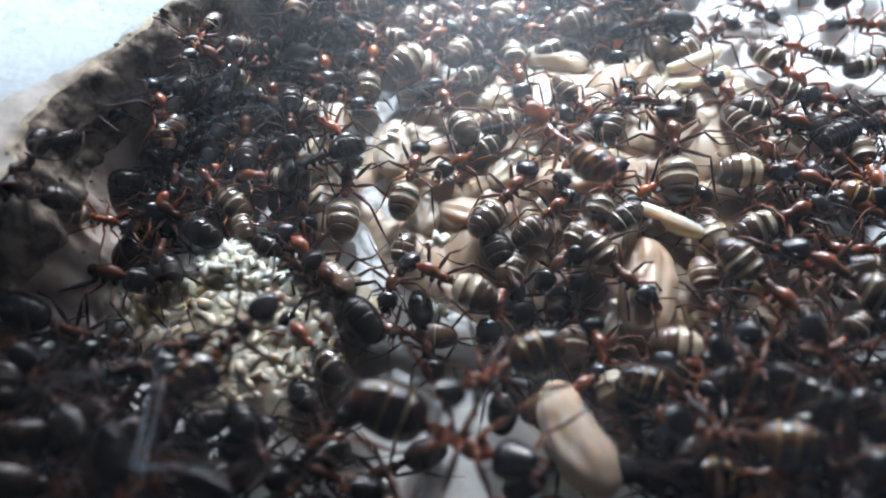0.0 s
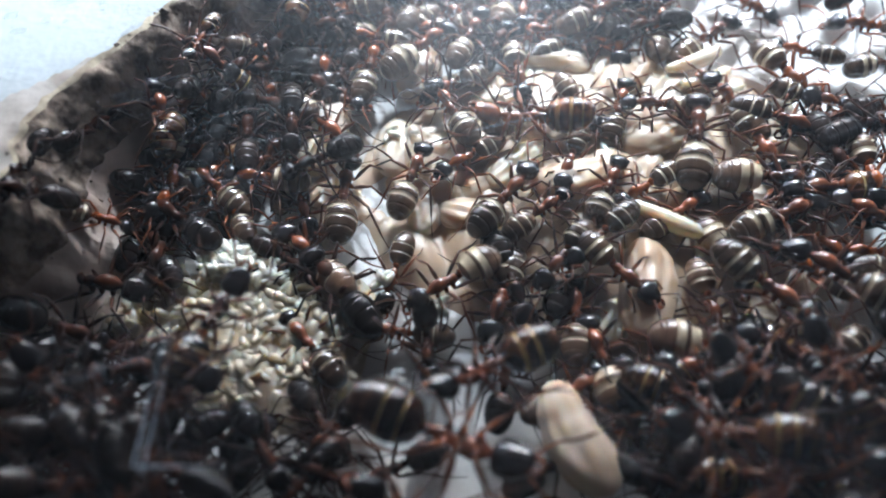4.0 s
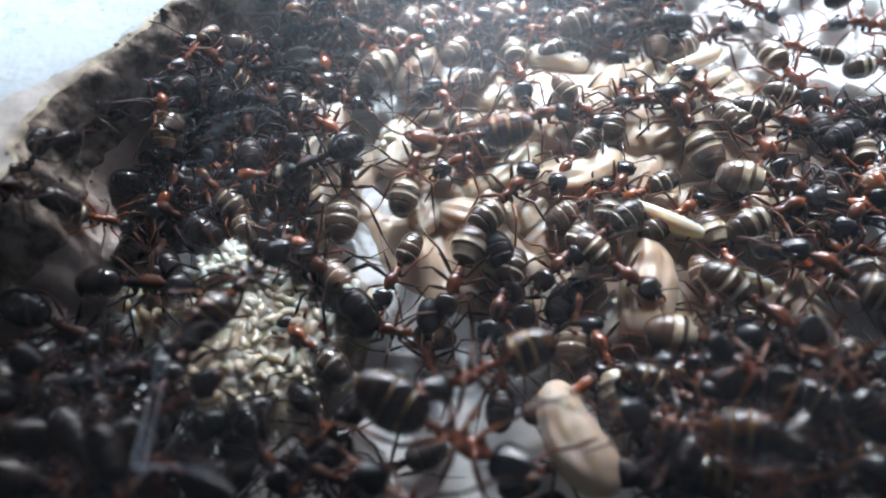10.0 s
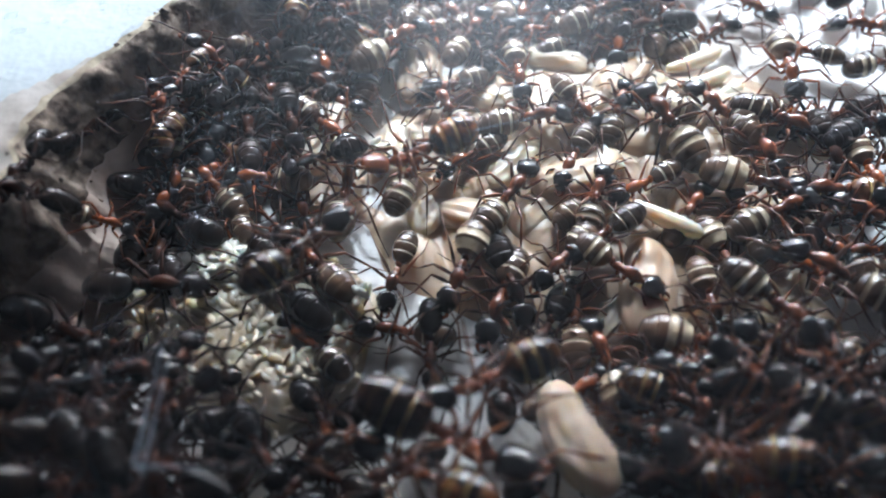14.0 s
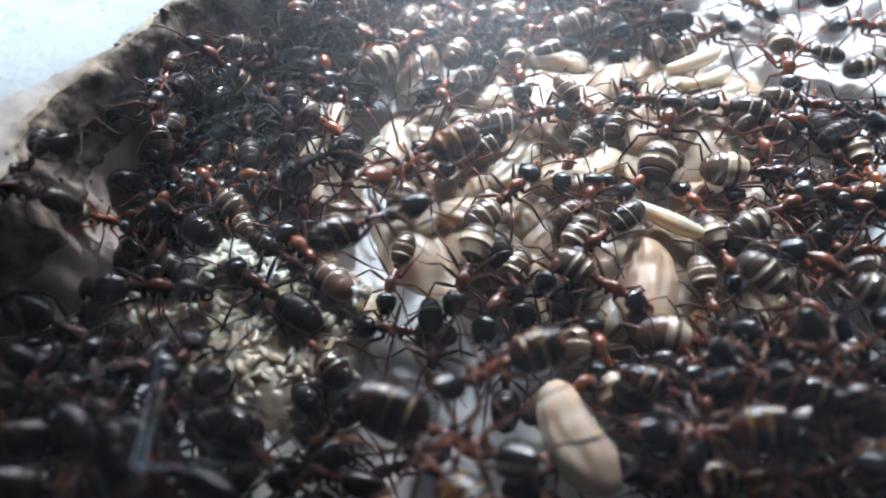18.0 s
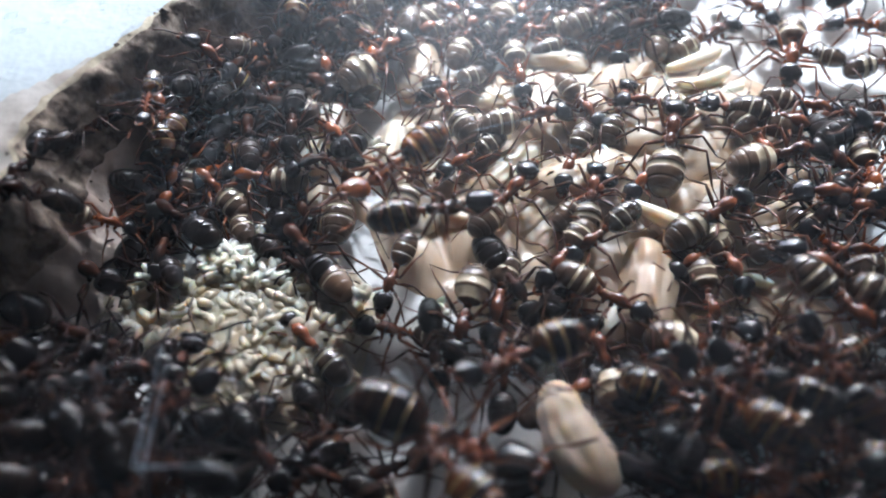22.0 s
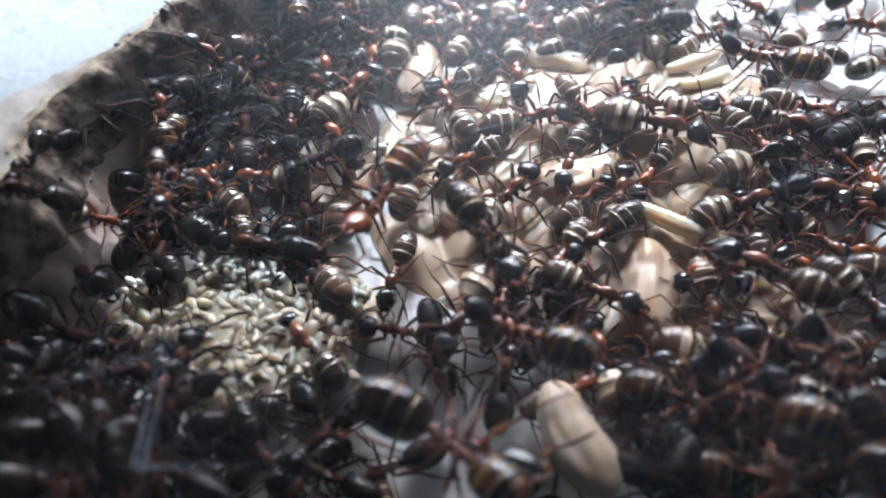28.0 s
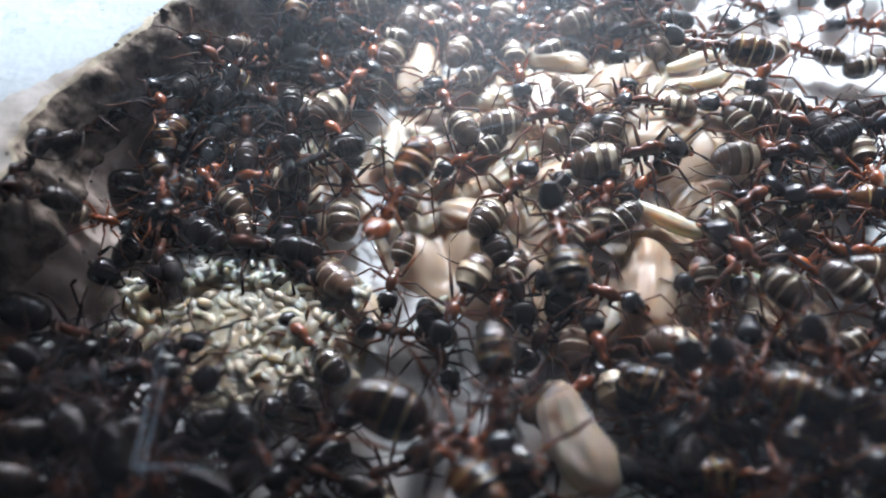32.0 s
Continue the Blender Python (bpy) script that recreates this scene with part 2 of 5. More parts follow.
def nest():
    v, f = grid_sheet(-34, 60, -40, 74, 120, 140, lambda x, y: 0.25 * wander(x, y, 0.25) + 0.08 * wander(x, y, 1.1, 5) - 0.1)
    structure("floor_nest", "white plaster chamber floor soiled with brown stains", v, f, FLOOR, True)
    # western wall: rounded crumbly crest, leaning face, flat plaster top outside it
    v, f, idx = [], [], []
    profile = [(7.0, -0.5), (5.4, 0.35), (4.0, 1.2), (2.9, 2.5), (2.1, 4.0), (1.4, 5.4), (0.8, 6.6), (0.35, 7.35), (0.0, 7.62), (-0.4, 7.7)] + [(-0.4 - 0.3 * k, 7.71) for k in range(1, 24)] + [
               (-10.0, 7.76), (-14.0, 7.78), (-18.0, 7.8), (-30.0, 7.8)]
    ys = [-45 + i * 0.3 for i in range(420)]
    for y in ys:
        for k, (dx, z) in enumerate(profile):
            rough = 0.45 if k < 10 else 0.0
            v.append((rim_x(y) + dx + rough * wander(y, z, 1.3, k * 0.4), y,
                      z + (0.22 if 3 < k < 10 else 0.02) * wander(y, dx, 1.1, 9) + 0.12 * wander(y, dx, 3.0, 2) * (k < 10)))
    n = len(profile)
    for j in range(len(ys) - 1):
        for i in range(n - 1):
            f.append((j * n + i, (j + 1) * n + i, (j + 1) * n + i + 1, j * n + i + 1))
            x, y = v[j * n + i][:2]
            # grey-beige band on the flat top, south-east of a slanted line
            soft = y < 4.4 + 0.77 * (x + 23.7) + 0.25 * wander(x, y, 0.9)
            idx.append(4 if i < 4 else 1 if i < 8 else 3 if i < 9 else 2 if soft else 0)
    wall = new("wall_plaster", mesh("wall_plaster", v, f, [PLASTER, DIRTY, BEIGE, CREST, TAUPE], idx))
    tagged(wall, "white plaster chamber wall with a soiled crumbly rim", "", "", "structure")
    # block below and the low far wall
    structure("plaster_block", "white plaster block that holds the nest chamber", *box(-52, -45, -30, 62, 80, -0.7), PLASTER)
    structure("wall_plaster_far", "white plaster wall at the far end of the chamber", *box(-20, 72, -0.7, 62, 80, 7.7), PLASTER)
    structure("wall_plaster_east", "white plaster wall along the chamber", *box(56, -45, -0.7, 62, 72, 7.7), PLASTER)
    # crumbs along the rim and on the floor beside it
    rng = random.Random(4)
    v, f = [], []
    for i in range(420):
        y = rng.uniform(-20, 40)
        along = rng.random() < 0.75
        x, z = (rim_x(y) + rng.gauss(0.9, 1.0), 0) if along else (rim_x(y) + rng.uniform(3.4, 9), 0.06)
        if along:
            d = max(-0.4, min(2.6, x - rim_x(y)))
            x, z = rim_x(y) + d, 7.62 - 1.75 * max(0.0, d)
        s = rng.uniform(0.08, 0.2) * rng.choice((1, 1, 1, 2))
        o = len(v)
        for k in range(6):
            a = [(1, 0, 0), (-1, 0, 0), (0, 1, 0), (0, -1, 0), (0, 0, 1), (0, 0, -1)][k]
            v.append(tuple(c + s * rng.uniform(0.5, 1.2) * e for c, e in zip((x, y, z), a)))
        f += [(o + a, o + b, o + c) for a, b, c in ((0, 2, 4), (2, 1, 4), (1, 3, 4), (3, 0, 4), (2, 0, 5), (1, 2, 5), (3, 1, 5), (0, 3, 5))]
    tagged(new("plaster_crumbs", mesh("plaster_crumbs", v, f, [DIRTY], smooth=False)), "small grey-brown plaster crumbs along the rim", "crumbs", "", "stuff")


nest()


def cover_glass():
    v, f = box(-50, -44, 8.1, 60, 78, 9.0)
    pane = tagged(new("cover_glass", mesh("cover_glass", v, f, [CLEAR], smooth=False)), "clear scratched glass sheet covering the nest chamber", "glass sheet")
    # a second slide lies on it, its corner in view
    v = [(-11.55, -15.8, 9.02), (30, -15.5, 9.02), (31, 60, 9.02), (-10.6, 60, 9.02)]
    top = [(x, y, 10.0) for x, y, z in v]
    slide = tagged(new("glass_slide", mesh("glass_slide", v + top, [(3, 2, 1, 0), (4, 5, 6, 7)], [HAZED], smooth=False)),
                   "hazed clear glass slide lying on the cover sheet", "glass slide")
    e = v + top
    part("edge", mesh("slide_edge_west", [e[3], e[0], e[4], e[7]], [(0, 1, 2, 3)], [EDGE], smooth=False), slide, None, "frosted cut glass edge")
    part("edge", mesh("slide_edge_south", [e[0], e[1], e[5], e[4]], [(0, 1, 2, 3)], [EDGE_FRONT], smooth=False), slide, None, "frosted cut glass edge")
    # pale strips along the cut edges paint the light they catch
    for x0, y0, x1, y1, z in ((-11.5, -15.8, -11.35, -10.6, 9.016), (-11.5, -15.75, -11.33, -9.8, 10.004), (-11.5, -15.75, -6.2, -15.72, 10.004)):
        w = 0.045
        side = (w, 0) if x1 < -10 else (0, w)
        q = [(x0 - side[0], y0 - side[1], z), (x1 - side[0] * 0.3, y1 - side[1] * 0.3, z), (x1 + side[0] * 0.3, y1 + side[1] * 0.3, z), (x0 + side[0], y0 + side[1], z)]
        part("arris", mesh("slide_arris", q, [(0, 1, 2, 3)], [EDGE_GLINT], smooth=False), slide, None, "pale strip that paints the glint along the glass edge")
    pane.visible_shadow = slide.visible_shadow = False
    for c in slide.children:
        c.visible_shadow = False
    return pane


PANE = cover_glass()


def droplets():
    """Flat beads of condensed water under the glass, outside the rim."""
    r = random.Random(21)
    for i in range(34):
        x, y = r.uniform(-30, -18.5), r.uniform(3, 17)
        if x > rim_x(y) - 2.2:
            continue
        a = r.uniform(0.12, 0.42)
        v, f = ball(0, 0, 0, a * r.uniform(0.8, 2.2), a, 0.03, 16)
        ob = tagged(new("water_drop", mesh("water_drop", v, f, [DROPLET])), "flat clear bead of condensed water on the plaster", "water drop", "beads of condensation")
        ob.matrix_basis = pose(x * MM, y * MM, 7.76 * MM, 0, 0, r.uniform(10, 50))


def scratch(x0, y0, x1, y1, w=0.06, z=9.0):
    d = Vector((x1 - x0, y1 - y0, 0))
    s = d.normalized().cross(Vector((0, 0, 1))) * w / 2
    a, b = Vector((x0, y0, z)), Vector((x1, y1, z))
    m, q = (a + b) / 2, (b - a) * 0.16
    ends = [a, a + q - s, b - q - s * 0.7, b, b - q + s * 0.7, a + q + s]
    v = [tuple(p) for p in ends] + [tuple(m + Vector((0, 0, 0.012)))]
    ob = part("scratch", mesh("scratch", v, [(k, (k + 1) % 6, 6) for k in range(6)] + [(5, 4, 3, 2, 1, 0)], [SCUFF if w > 0.06 else SCRATCH], smooth=False), PANE)
    ob.visible_shadow = False


# ---------------------------------------------------------------- ants
def gaster_mesh(name, mats, gape, fat):
    """Five overlapping shell rings with pale skin between them; the waist end is at the origin, the tip at -x."""
    cuts = [0.0, 0.30, 0.55, 0.75, 0.90, 1.0]
    length, w, h = 2.8, 0.98 * fat, 0.90 * fat
    sec, gaps = [], []

    def ring(u, k):
        r = math.sqrt(max(0.0, 1 - (2 * u - 1) ** 2)) ** 0.82 * (1.02 - 0.10 * u)
        return (-length * u, -0.05 - 0.25 * u * u, max(0.05, w * r * k), max(0.05, h * r * k))
    for i in range(5):
        a, b = cuts[i], cuts[i + 1]
        skin = gape * (0.44, 0.36, 0.08, 0.04, 0.0)[i]
        for q in (0.03, 0.3, 0.6, 0.9, 1.0):
            sec.append(ring(a + (b - a - skin) * q, 1.0))
            gaps.append(0)
        pale = 1 if i < 2 or mats[0] is not CROWN else 0
        if skin:
            gaps[-1] = 0
            sec.append(ring(b - skin * 0.97, 0.972))
            gaps.append(pale)
            sec.append(ring(b - skin * 0.05, 0.980))
            gaps.append(0)
    v, f, idx = loft(sec, 22, gaps[:-1])
    return mesh(name, v, f, mats, idx)


def thorax_mesh(name, mat):
    sec = [(-0.72, 1.13, 0.11, 0.12), (-0.66, 1.20, 0.24, 0.27), (-0.45, 1.30, 0.30, 0.38), (-0.22, 1.31, 0.28, 0.34), (-0.02, 1.33, 0.27, 0.31),
           (0.13, 1.43, 0.33, 0.37), (0.42, 1.52, 0.40, 0.42), (0.76, 1.51, 0.44, 0.41), (1.05, 1.45, 0.37, 0.34), (1.30, 1.40, 0.20, 0.20), (1.48, 1.38, 0.11, 0.11)]
    v, f, idx = loft(sec, 16)
    # coxae under the body
    for x in (0.85, 0.25, -0.25):
        for side in (-1, 1):
            a, b = limb([(x, side * 0.18, 1.25), (x + 0.04, side * 0.30, 1.02), (x + 0.02, side * 0.42, 0.88)], [0.17, 0.16, 0.09], 8)
            f += [tuple(i + len(v) for i in q) for q in b]
            v += a
    return mesh(name, v, f, [mat])


def petiole_mesh(name, mat):
    v, f, _ = loft([(-1.02, 1.1, 0.13, 0.13), (-0.95, 1.2, 0.18, 0.22), (-0.86, 1.38, 0.27, 0.40), (-0.79, 1.40, 0.27, 0.42), (-0.72, 1.2, 0.2, 0.22), (-0.64, 1.13, 0.12, 0.12)], 12)
    return mesh(name, v, f, [mat])


def head_mesh(name, mat):
    """Origin at the neck, face forward and down."""
    sec = [(-0.05, 0.0, 0.20, 0.18), (0.04, 0.02, 0.50, 0.34), (0.20, 0.03, 0.66, 0.44), (0.48, 0.02, 0.71, 0.48), (0.80, -0.02, 0.68, 0.45), (1.05, -0.08, 0.60, 0.38),
           (1.25, -0.13, 0.48, 0.29), (1.40, -0.17, 0.34, 0.20), (1.47, -0.19, 0.18, 0.10)]
    v, f, idx = loft(sec, 20)
    return mesh(name, v, f, [mat])


def ball(x, y, z, rx, ry, rz, n=10):
    v, f, idx = loft([(rx * math.cos(a), 0, max(0.01, ry * math.sin(a)), max(0.01, rz * math.sin(a))) for a in [math.pi * (0.04 + 0.92 * k / 7) for k in range(8)]], n)
    return [(a + x, b + y, c + z) for a, b, c in v], f


def leg_mesh(name, mat, side, k, style):
    """Origin at the coxa's end. k: 0 fore, 1 middle, 2 hind."""
    r = random.Random(style * 31 + k * 7 + (side > 0))
    yaw = radians((52, 96, 142)[k] + r.uniform(-14, 14))
    reach = (1.5, 1.65, 2.0)[k] * r.uniform(0.9, 1.06)
    d, drop = Vector((math.cos(yaw), side * math.sin(yaw), 0)), 0.86
    knee = d * reach * 0.78 + Vector((0, 0, r.uniform(0.45, 0.95)))
    yaw2 = yaw + radians(r.uniform(-18, 14) + (-14, 2, 16)[k])
    d2 = Vector((math.cos(yaw2), side * math.sin(yaw2), 0))
    ankle = knee + d2 * reach * 0.72 + Vector((0, 0, -(knee.z + drop) * 0.82))
    toe = ankle + d2 * (1.0 + 0.2 * k)
    toe.z = -drop + 0.03
    mid = (ankle + toe) / 2 + Vector((0, 0, -0.06))
    o = Vector((0, 0, 0))
    v, f = limb([o, knee * 0.12, knee * 0.4 + Vector((0, 0, 0.05)), knee * 0.8, knee, knee + (ankle - knee) * 0.08, knee + (ankle - knee) * 0.5, knee + (ankle - knee) * 0.94, ankle, mid, toe],
                [0.08, 0.095, 0.135, 0.10, 0.072, 0.064, 0.088, 0.062, 0.042, 0.036, 0.024], 7)
    return mesh(name, v, f, [mat])


def antenna_mesh(name, mat, side, style):
    r = random.Random(style * 17 + (side > 0))
    out = radians(r.uniform(25, 75))
    elbow = Vector((1.15 * math.cos(out), side * 1.15 * math.sin(out), r.uniform(0.1, 0.65)))
    turn = out + radians(r.uniform(-75, -10))
    tip = elbow + Vector((1.55 * math.cos(turn), side * 1.55 * math.sin(turn), r.uniform(-1.0, -0.1)))
    bow = (elbow + tip) / 2 + Vector((0, 0, 0.16))
    v, f = limb([(0, 0, 0), elbow * 0.5 + Vector((0, 0, 0.05)), elbow, elbow + (bow - elbow) * 0.2, bow, bow + (tip - bow) * 0.6, tip], [0.05, 0.055, 0.075, 0.05, 0.07, 0.075, 0.04], 6)
    return mesh(name, v, f, [mat])


droplets()

KINDS = {
    # name: shell, skin, gape, girth, thorax, head, leg, label
    "banded": (CROWN, BAND, 0.36, 1.10, RUST, HEAD, LEG, "rust-brown ant with a swollen cream-banded gaster"),
    "striped": (CROWN, BAND, 0.13, 1.0, RUST, HEAD, LEG, "dark brown ant with a thinly striped glossy gaster"),
    # dark ants; their colours also stand in for shade at the near end and west side
    "dark": (CROWN_DARK, CROWN_DARK, 0.08, 0.95, DUSK, HEAD_DULL, LEG_DARK, "blackish ant, darkened further as if in shade, with a dull rust-brown waist"),
    "amber": (CROWN_RED, BAND_RED, 0.2, 1.1, AMBER, AMBER, LEG_RED, "amber-orange ant with a mottled translucent gaster"),
    "russet": (CROWN_BROWN, BAND_BROWN, 0.10, 1.08, RUST, HEAD, LEG, "dull russet ant with a brown mottled gaster"),
    "glossy": (CROWN_GLOSS, BAND_BROWN, 0.05, 1.05, RUST, HEAD, LEG_RED, "glossy black ant with red-brown legs hanging under the glass"),
    "red": (CROWN, BAND, 0.22, 1.0, AMBER, HEAD, LEG_RED, "orange-waisted ant with a black head and striped gaster"),
}
MADE, SHARED, ANTS = {}, {}, {}


def build_ant(kind, style):
    shell, skin, gape, fat, chest, face, legs, label = KINDS[kind]
    ant = tagged(new("ant"), label, "ant", "ants of the colony")
    key = kind + str(style)

    def keep(tag, make):
        if tag not in SHARED:
            SHARED[tag] = make()
        return SHARED[tag]
    part("gaster", keep("gaster" + key, lambda: gaster_mesh("gaster", [shell, skin], gape * (1.0, 0.65, 1.4)[style % 3], fat * (1.0, 0.94, 1.05)[style % 3])), ant, pose(-0.98 * MM, 0, 1.22 * MM, 0, (-6, 8, 2)[style % 3], 0))
    part("petiole", keep("petiole" + kind, lambda: petiole_mesh("petiole", chest)), ant)
    part("thorax", keep("thorax" + kind, lambda: thorax_mesh("thorax", chest)), ant)
    head = part("head", keep("head" + kind, lambda: head_mesh("head", face)), ant, pose(1.45 * MM, 0, 1.40 * MM, 0, (14, 4, 24)[style % 3], (0, 9, -8)[style % 3]))
    for side in (-1, 1):
        tag = "lr"[side > 0]
        part("eye", keep("eye" + tag, lambda: mesh("eye", *ball(0.62, side * 0.60, 0.17, 0.19, 0.13, 0.17), [EYE_M])), head, None, "glossy black eye")
        part("mandible", keep("jaw" + tag + kind, lambda: mesh("mandible", *limb([(1.32, side * 0.24, -0.2), (1.55, side * 0.27, -0.24), (1.74, side * 0.14, -0.26), (1.82, side * 0.0, -0.27)], [0.12, 0.13, 0.10, 0.03], 6), [chest])), head)
        part("antenna", keep("antenna%s%s%d" % (tag, kind, style), lambda: antenna_mesh("antenna", legs, side, style)), head, pose(1.12 * MM, side * 0.22 * MM, 0.1 * MM))
        for k in range(3):
            part("leg", keep("leg%s%d%s%d" % (tag, k, kind, style), lambda: leg_mesh("leg", legs, side, k, style)), ant,
                 pose((0.87, 0.27, -0.23)[k] * MM, side * 0.42 * MM, 0.88 * MM))
    return ant


def ant(name, kind, x, y, z, turn, size=1.0, style=0, roll=0, pitch=0):
    """An ant with its thorax over (x, y), its feet at z; roll 180 hangs from the glass."""
    m = pose(x * MM, y * MM, z * MM, 0, 0, turn) @ pose(0, 0, 0, roll, pitch, 0)
    key = (kind, style)
    if key in MADE:
        ob = copy_thing(MADE[key], m)
    else:
        ob = MADE[key] = build_ant(kind, style)
        ob.matrix_basis = m
    ob.scale = (size, size, size)
    ANTS[name] = ob
    return ob


# ---------------------------------------------------------------- brood
def grub_mesh(name, mat, bend, length=2.6, girth=0.5, rings=9):
    """A curved, ringed larva lying on its side along x."""
    sec_pts, rad = [], []
    steps = rings * 2 + 1
    for i in range(steps + 1):
        u = i / steps
        a = bend * (u - 0.5)
        x = length * (u - 0.5) if abs(bend) < 0.05 else length / bend * math.sin(a)
        y = 0.0 if abs(bend) < 0.05 else length / bend * (1 - math.cos(a))
        sec_pts.append((x, y, girth * 0.9))
        rad.append(max(0.05, girth * math.sin(math.pi * min(1, 0.06 + u * 0.92)) ** 0.34 * (1.0 if i % 2 else 0.90) * (0.72 + 0.42 * u)))
    v, f = limb(sec_pts, rad, 12)
    return mesh(name, v, f, [mat])


def pupa_mesh(name, mat, length=5.0, seed=0):
    """A soft plump pupa lying along x: blunt head end, shallow waist, ringed hind end and long silky folds."""
    r = random.Random(seed)
    half, lean = length / 2, r.uniform(-0.18, 0.18)
    v, f = [], []
    rings, n = 26, 40
    fold = [(r.randrange(5, 12), r.uniform(0, 6.3), r.uniform(0.05, 0.13)) for k in range(5)]
    for i in range(rings + 1):
        u = i / rings
        x = half * (2 * u - 1)
        w = length * 0.265 * max(0.0, 1 - abs(2 * u - 1) ** 2.5) ** 0.55 * (1.06 - 0.22 * u - 0.09 * math.exp(-((u - 0.66) / 0.07) ** 2))
        w = max(0.03, w * (1 - 0.022 * (0.5 + 0.5 * math.cos(u * 50)) * (u < 0.55)))
        for k in range(n):
            a = 2 * math.pi * k / n
            d = 1 - sum(g * (1 - abs(math.sin(m * 0.5 * a + p + 1.6 * math.sin(u * 3 + p)))) ** 3 for m, p, g in fold) * math.sin(math.pi * u)
            d += 0.2 * noise.noise(Vector((x * 0.5, math.cos(a) * 1.1, math.sin(a) * 1.1 + seed * 3.7)))
            y, z = w * d * math.cos(a), w * d * math.sin(a) * 0.66
            v.append((x, y + lean * half * (2 * u - 1) ** 2, z + length * 0.19))
    for i in range(rings):
        for k in range(n):
            f.append((i * n + (k + 1) % n, (i + 1) * n + (k + 1) % n, (i + 1) * n + k, i * n + k))
    f.append(tuple(reversed(range(n))))
    f.append(tuple(range(rings * n, (rings + 1) * n)))
    return mesh(name, v, f, [mat])


BROOD_LENGTH = {"pupa": (6.2, 5.2, 5.6, 4.8, 5.9, 5.4, 6.4), "white": (5.0, 4.4, 4.7, 4.2, 5.2)}
BROOD = {
    "larva": [grub_mesh("larva", GRUB, b, l, g) for b, l, g in ((0.5, 4.3, 0.62), (1.0, 4.0, 0.58), (0.25, 4.5, 0.66))],
    "small": [grub_mesh("small_larva", GRUB_TAN, b, l, g, 6) for b, l, g in ((0.7, 1.05, 0.33), (1.2, 1.0, 0.31), (0.3, 1.15, 0.34))],
    "egg": [grub_mesh("egg", GRAIN, b, l, g, 4) for b, l, g in ((0.25, 0.95, 0.27), (0.5, 1.05, 0.28), (0.05, 0.9, 0.28))],
    "pupa": [pupa_mesh("pupa", PUPA, l, k) for k, l in enumerate(BROOD_LENGTH["pupa"])],
    "white": [pupa_mesh("white_pupa", WHITE_PUPA, l, k + 9) for k, l in enumerate(BROOD_LENGTH["white"])],
}
BROOD_TAGS = {
    "larva": ("larva", "plump cream-white ringed ant larva in the brood pile", "larva", "large larvae"),
    "small": ("small_larva", "small translucent cream ant larva in the heap", "larva", "heaped small larvae"),
    "egg": ("egg", "tiny glossy white ant egg in the clump", "egg", "clumped eggs"),
    "pupa": ("pupa", "pinkish-beige bare ant pupa in the brood pile", "pupa", "pupae in the brood pile"),
    "white": ("pupa", "creamy white bare ant pupa in the brood pile", "pupa", "pupae in the brood pile"),
}


def brood(kind, x, y, z, turn, pick=0, size=1.0, tip=0, roll=0):
    name, label, cat, group = BROOD_TAGS[kind]
    ob = tagged(new(name, BROOD[kind][pick % len(BROOD[kind])]), label, cat, group)
    ob.matrix_basis = pose(x * MM, y * MM, z * MM, 0, 0, turn) @ pose(0, 0, 0, roll, tip, 0)
    ob.scale = (size, size, size)
    return ob


def bed(cx, cy, rx, ry, top, label, mat, lump, seed, grains=0, grain_mat=None):
    """The packed mass of brood under a heap: a low lumpy mound."""
    v, f = [], []
    n, m = (280, 100) if lump < 1 else (160, 70)
    for i in range(m + 1):
        q = i / m
        for k in range(n):
            a = 2 * math.pi * k / n
            edge = 1 + 0.16 * wander(math.cos(a) * 2, math.sin(a) * 2, 1.0, seed)
            x, y = cx + rx * q * edge * math.cos(a), cy + ry * q * edge * math.sin(a)
            near = noise.voronoi(Vector((x / lump + 0.3 * wander(x, y, 0.6 / lump, 4), y * 0.8 / lump, seed)))[0][0]
            grain = math.sqrt(max(0.0, 1 - (near / 0.78) ** 2))
            v.append((x, y, top * (1 - q ** 4) + lump * ((0.36 if lump < 1 else 0.42) * grain + 0.3 * wander(x, y, 0.4 / lump, seed) - 0.25) * (1 - q ** 6) - 0.2))
    for i in range(m):
        for k in range(n):
            f.append((i * n + k, (i + 1) * n + k, (i + 1) * n + (k + 1) % n, i * n + (k + 1) % n))
    tagged(new("brood_bed", mesh("brood_bed", v, f, [mat])), label, "brood", "", "stuff")
    # single grains half sunk into the mass
    r = random.Random(seed)
    gv, gf = [], []
    for g in range(grains):
        x, y, z = v[int(m * math.sqrt(r.random()) * 0.97) * n + r.randrange(n)]
        k = r.uniform(0.75, 1.2)
        a, b = ball(0, 0, 0, 0.44 * k, 0.25 * k, 0.24 * k, 8)
        turn = pose(x, y, z - 0.06 * k, r.uniform(-20, 20), r.uniform(-30, 30), r.uniform(0, 360))
        gf += [tuple(q + len(gv) for q in face) for face in b]
        gv += [tuple(turn @ Vector(p)) for p in a]
    if grains:
        tagged(new("brood_grains", mesh("brood_grains", gv, gf, [grain_mat])), "loose glossy cream grains on the heap of brood", "brood", "", "stuff")


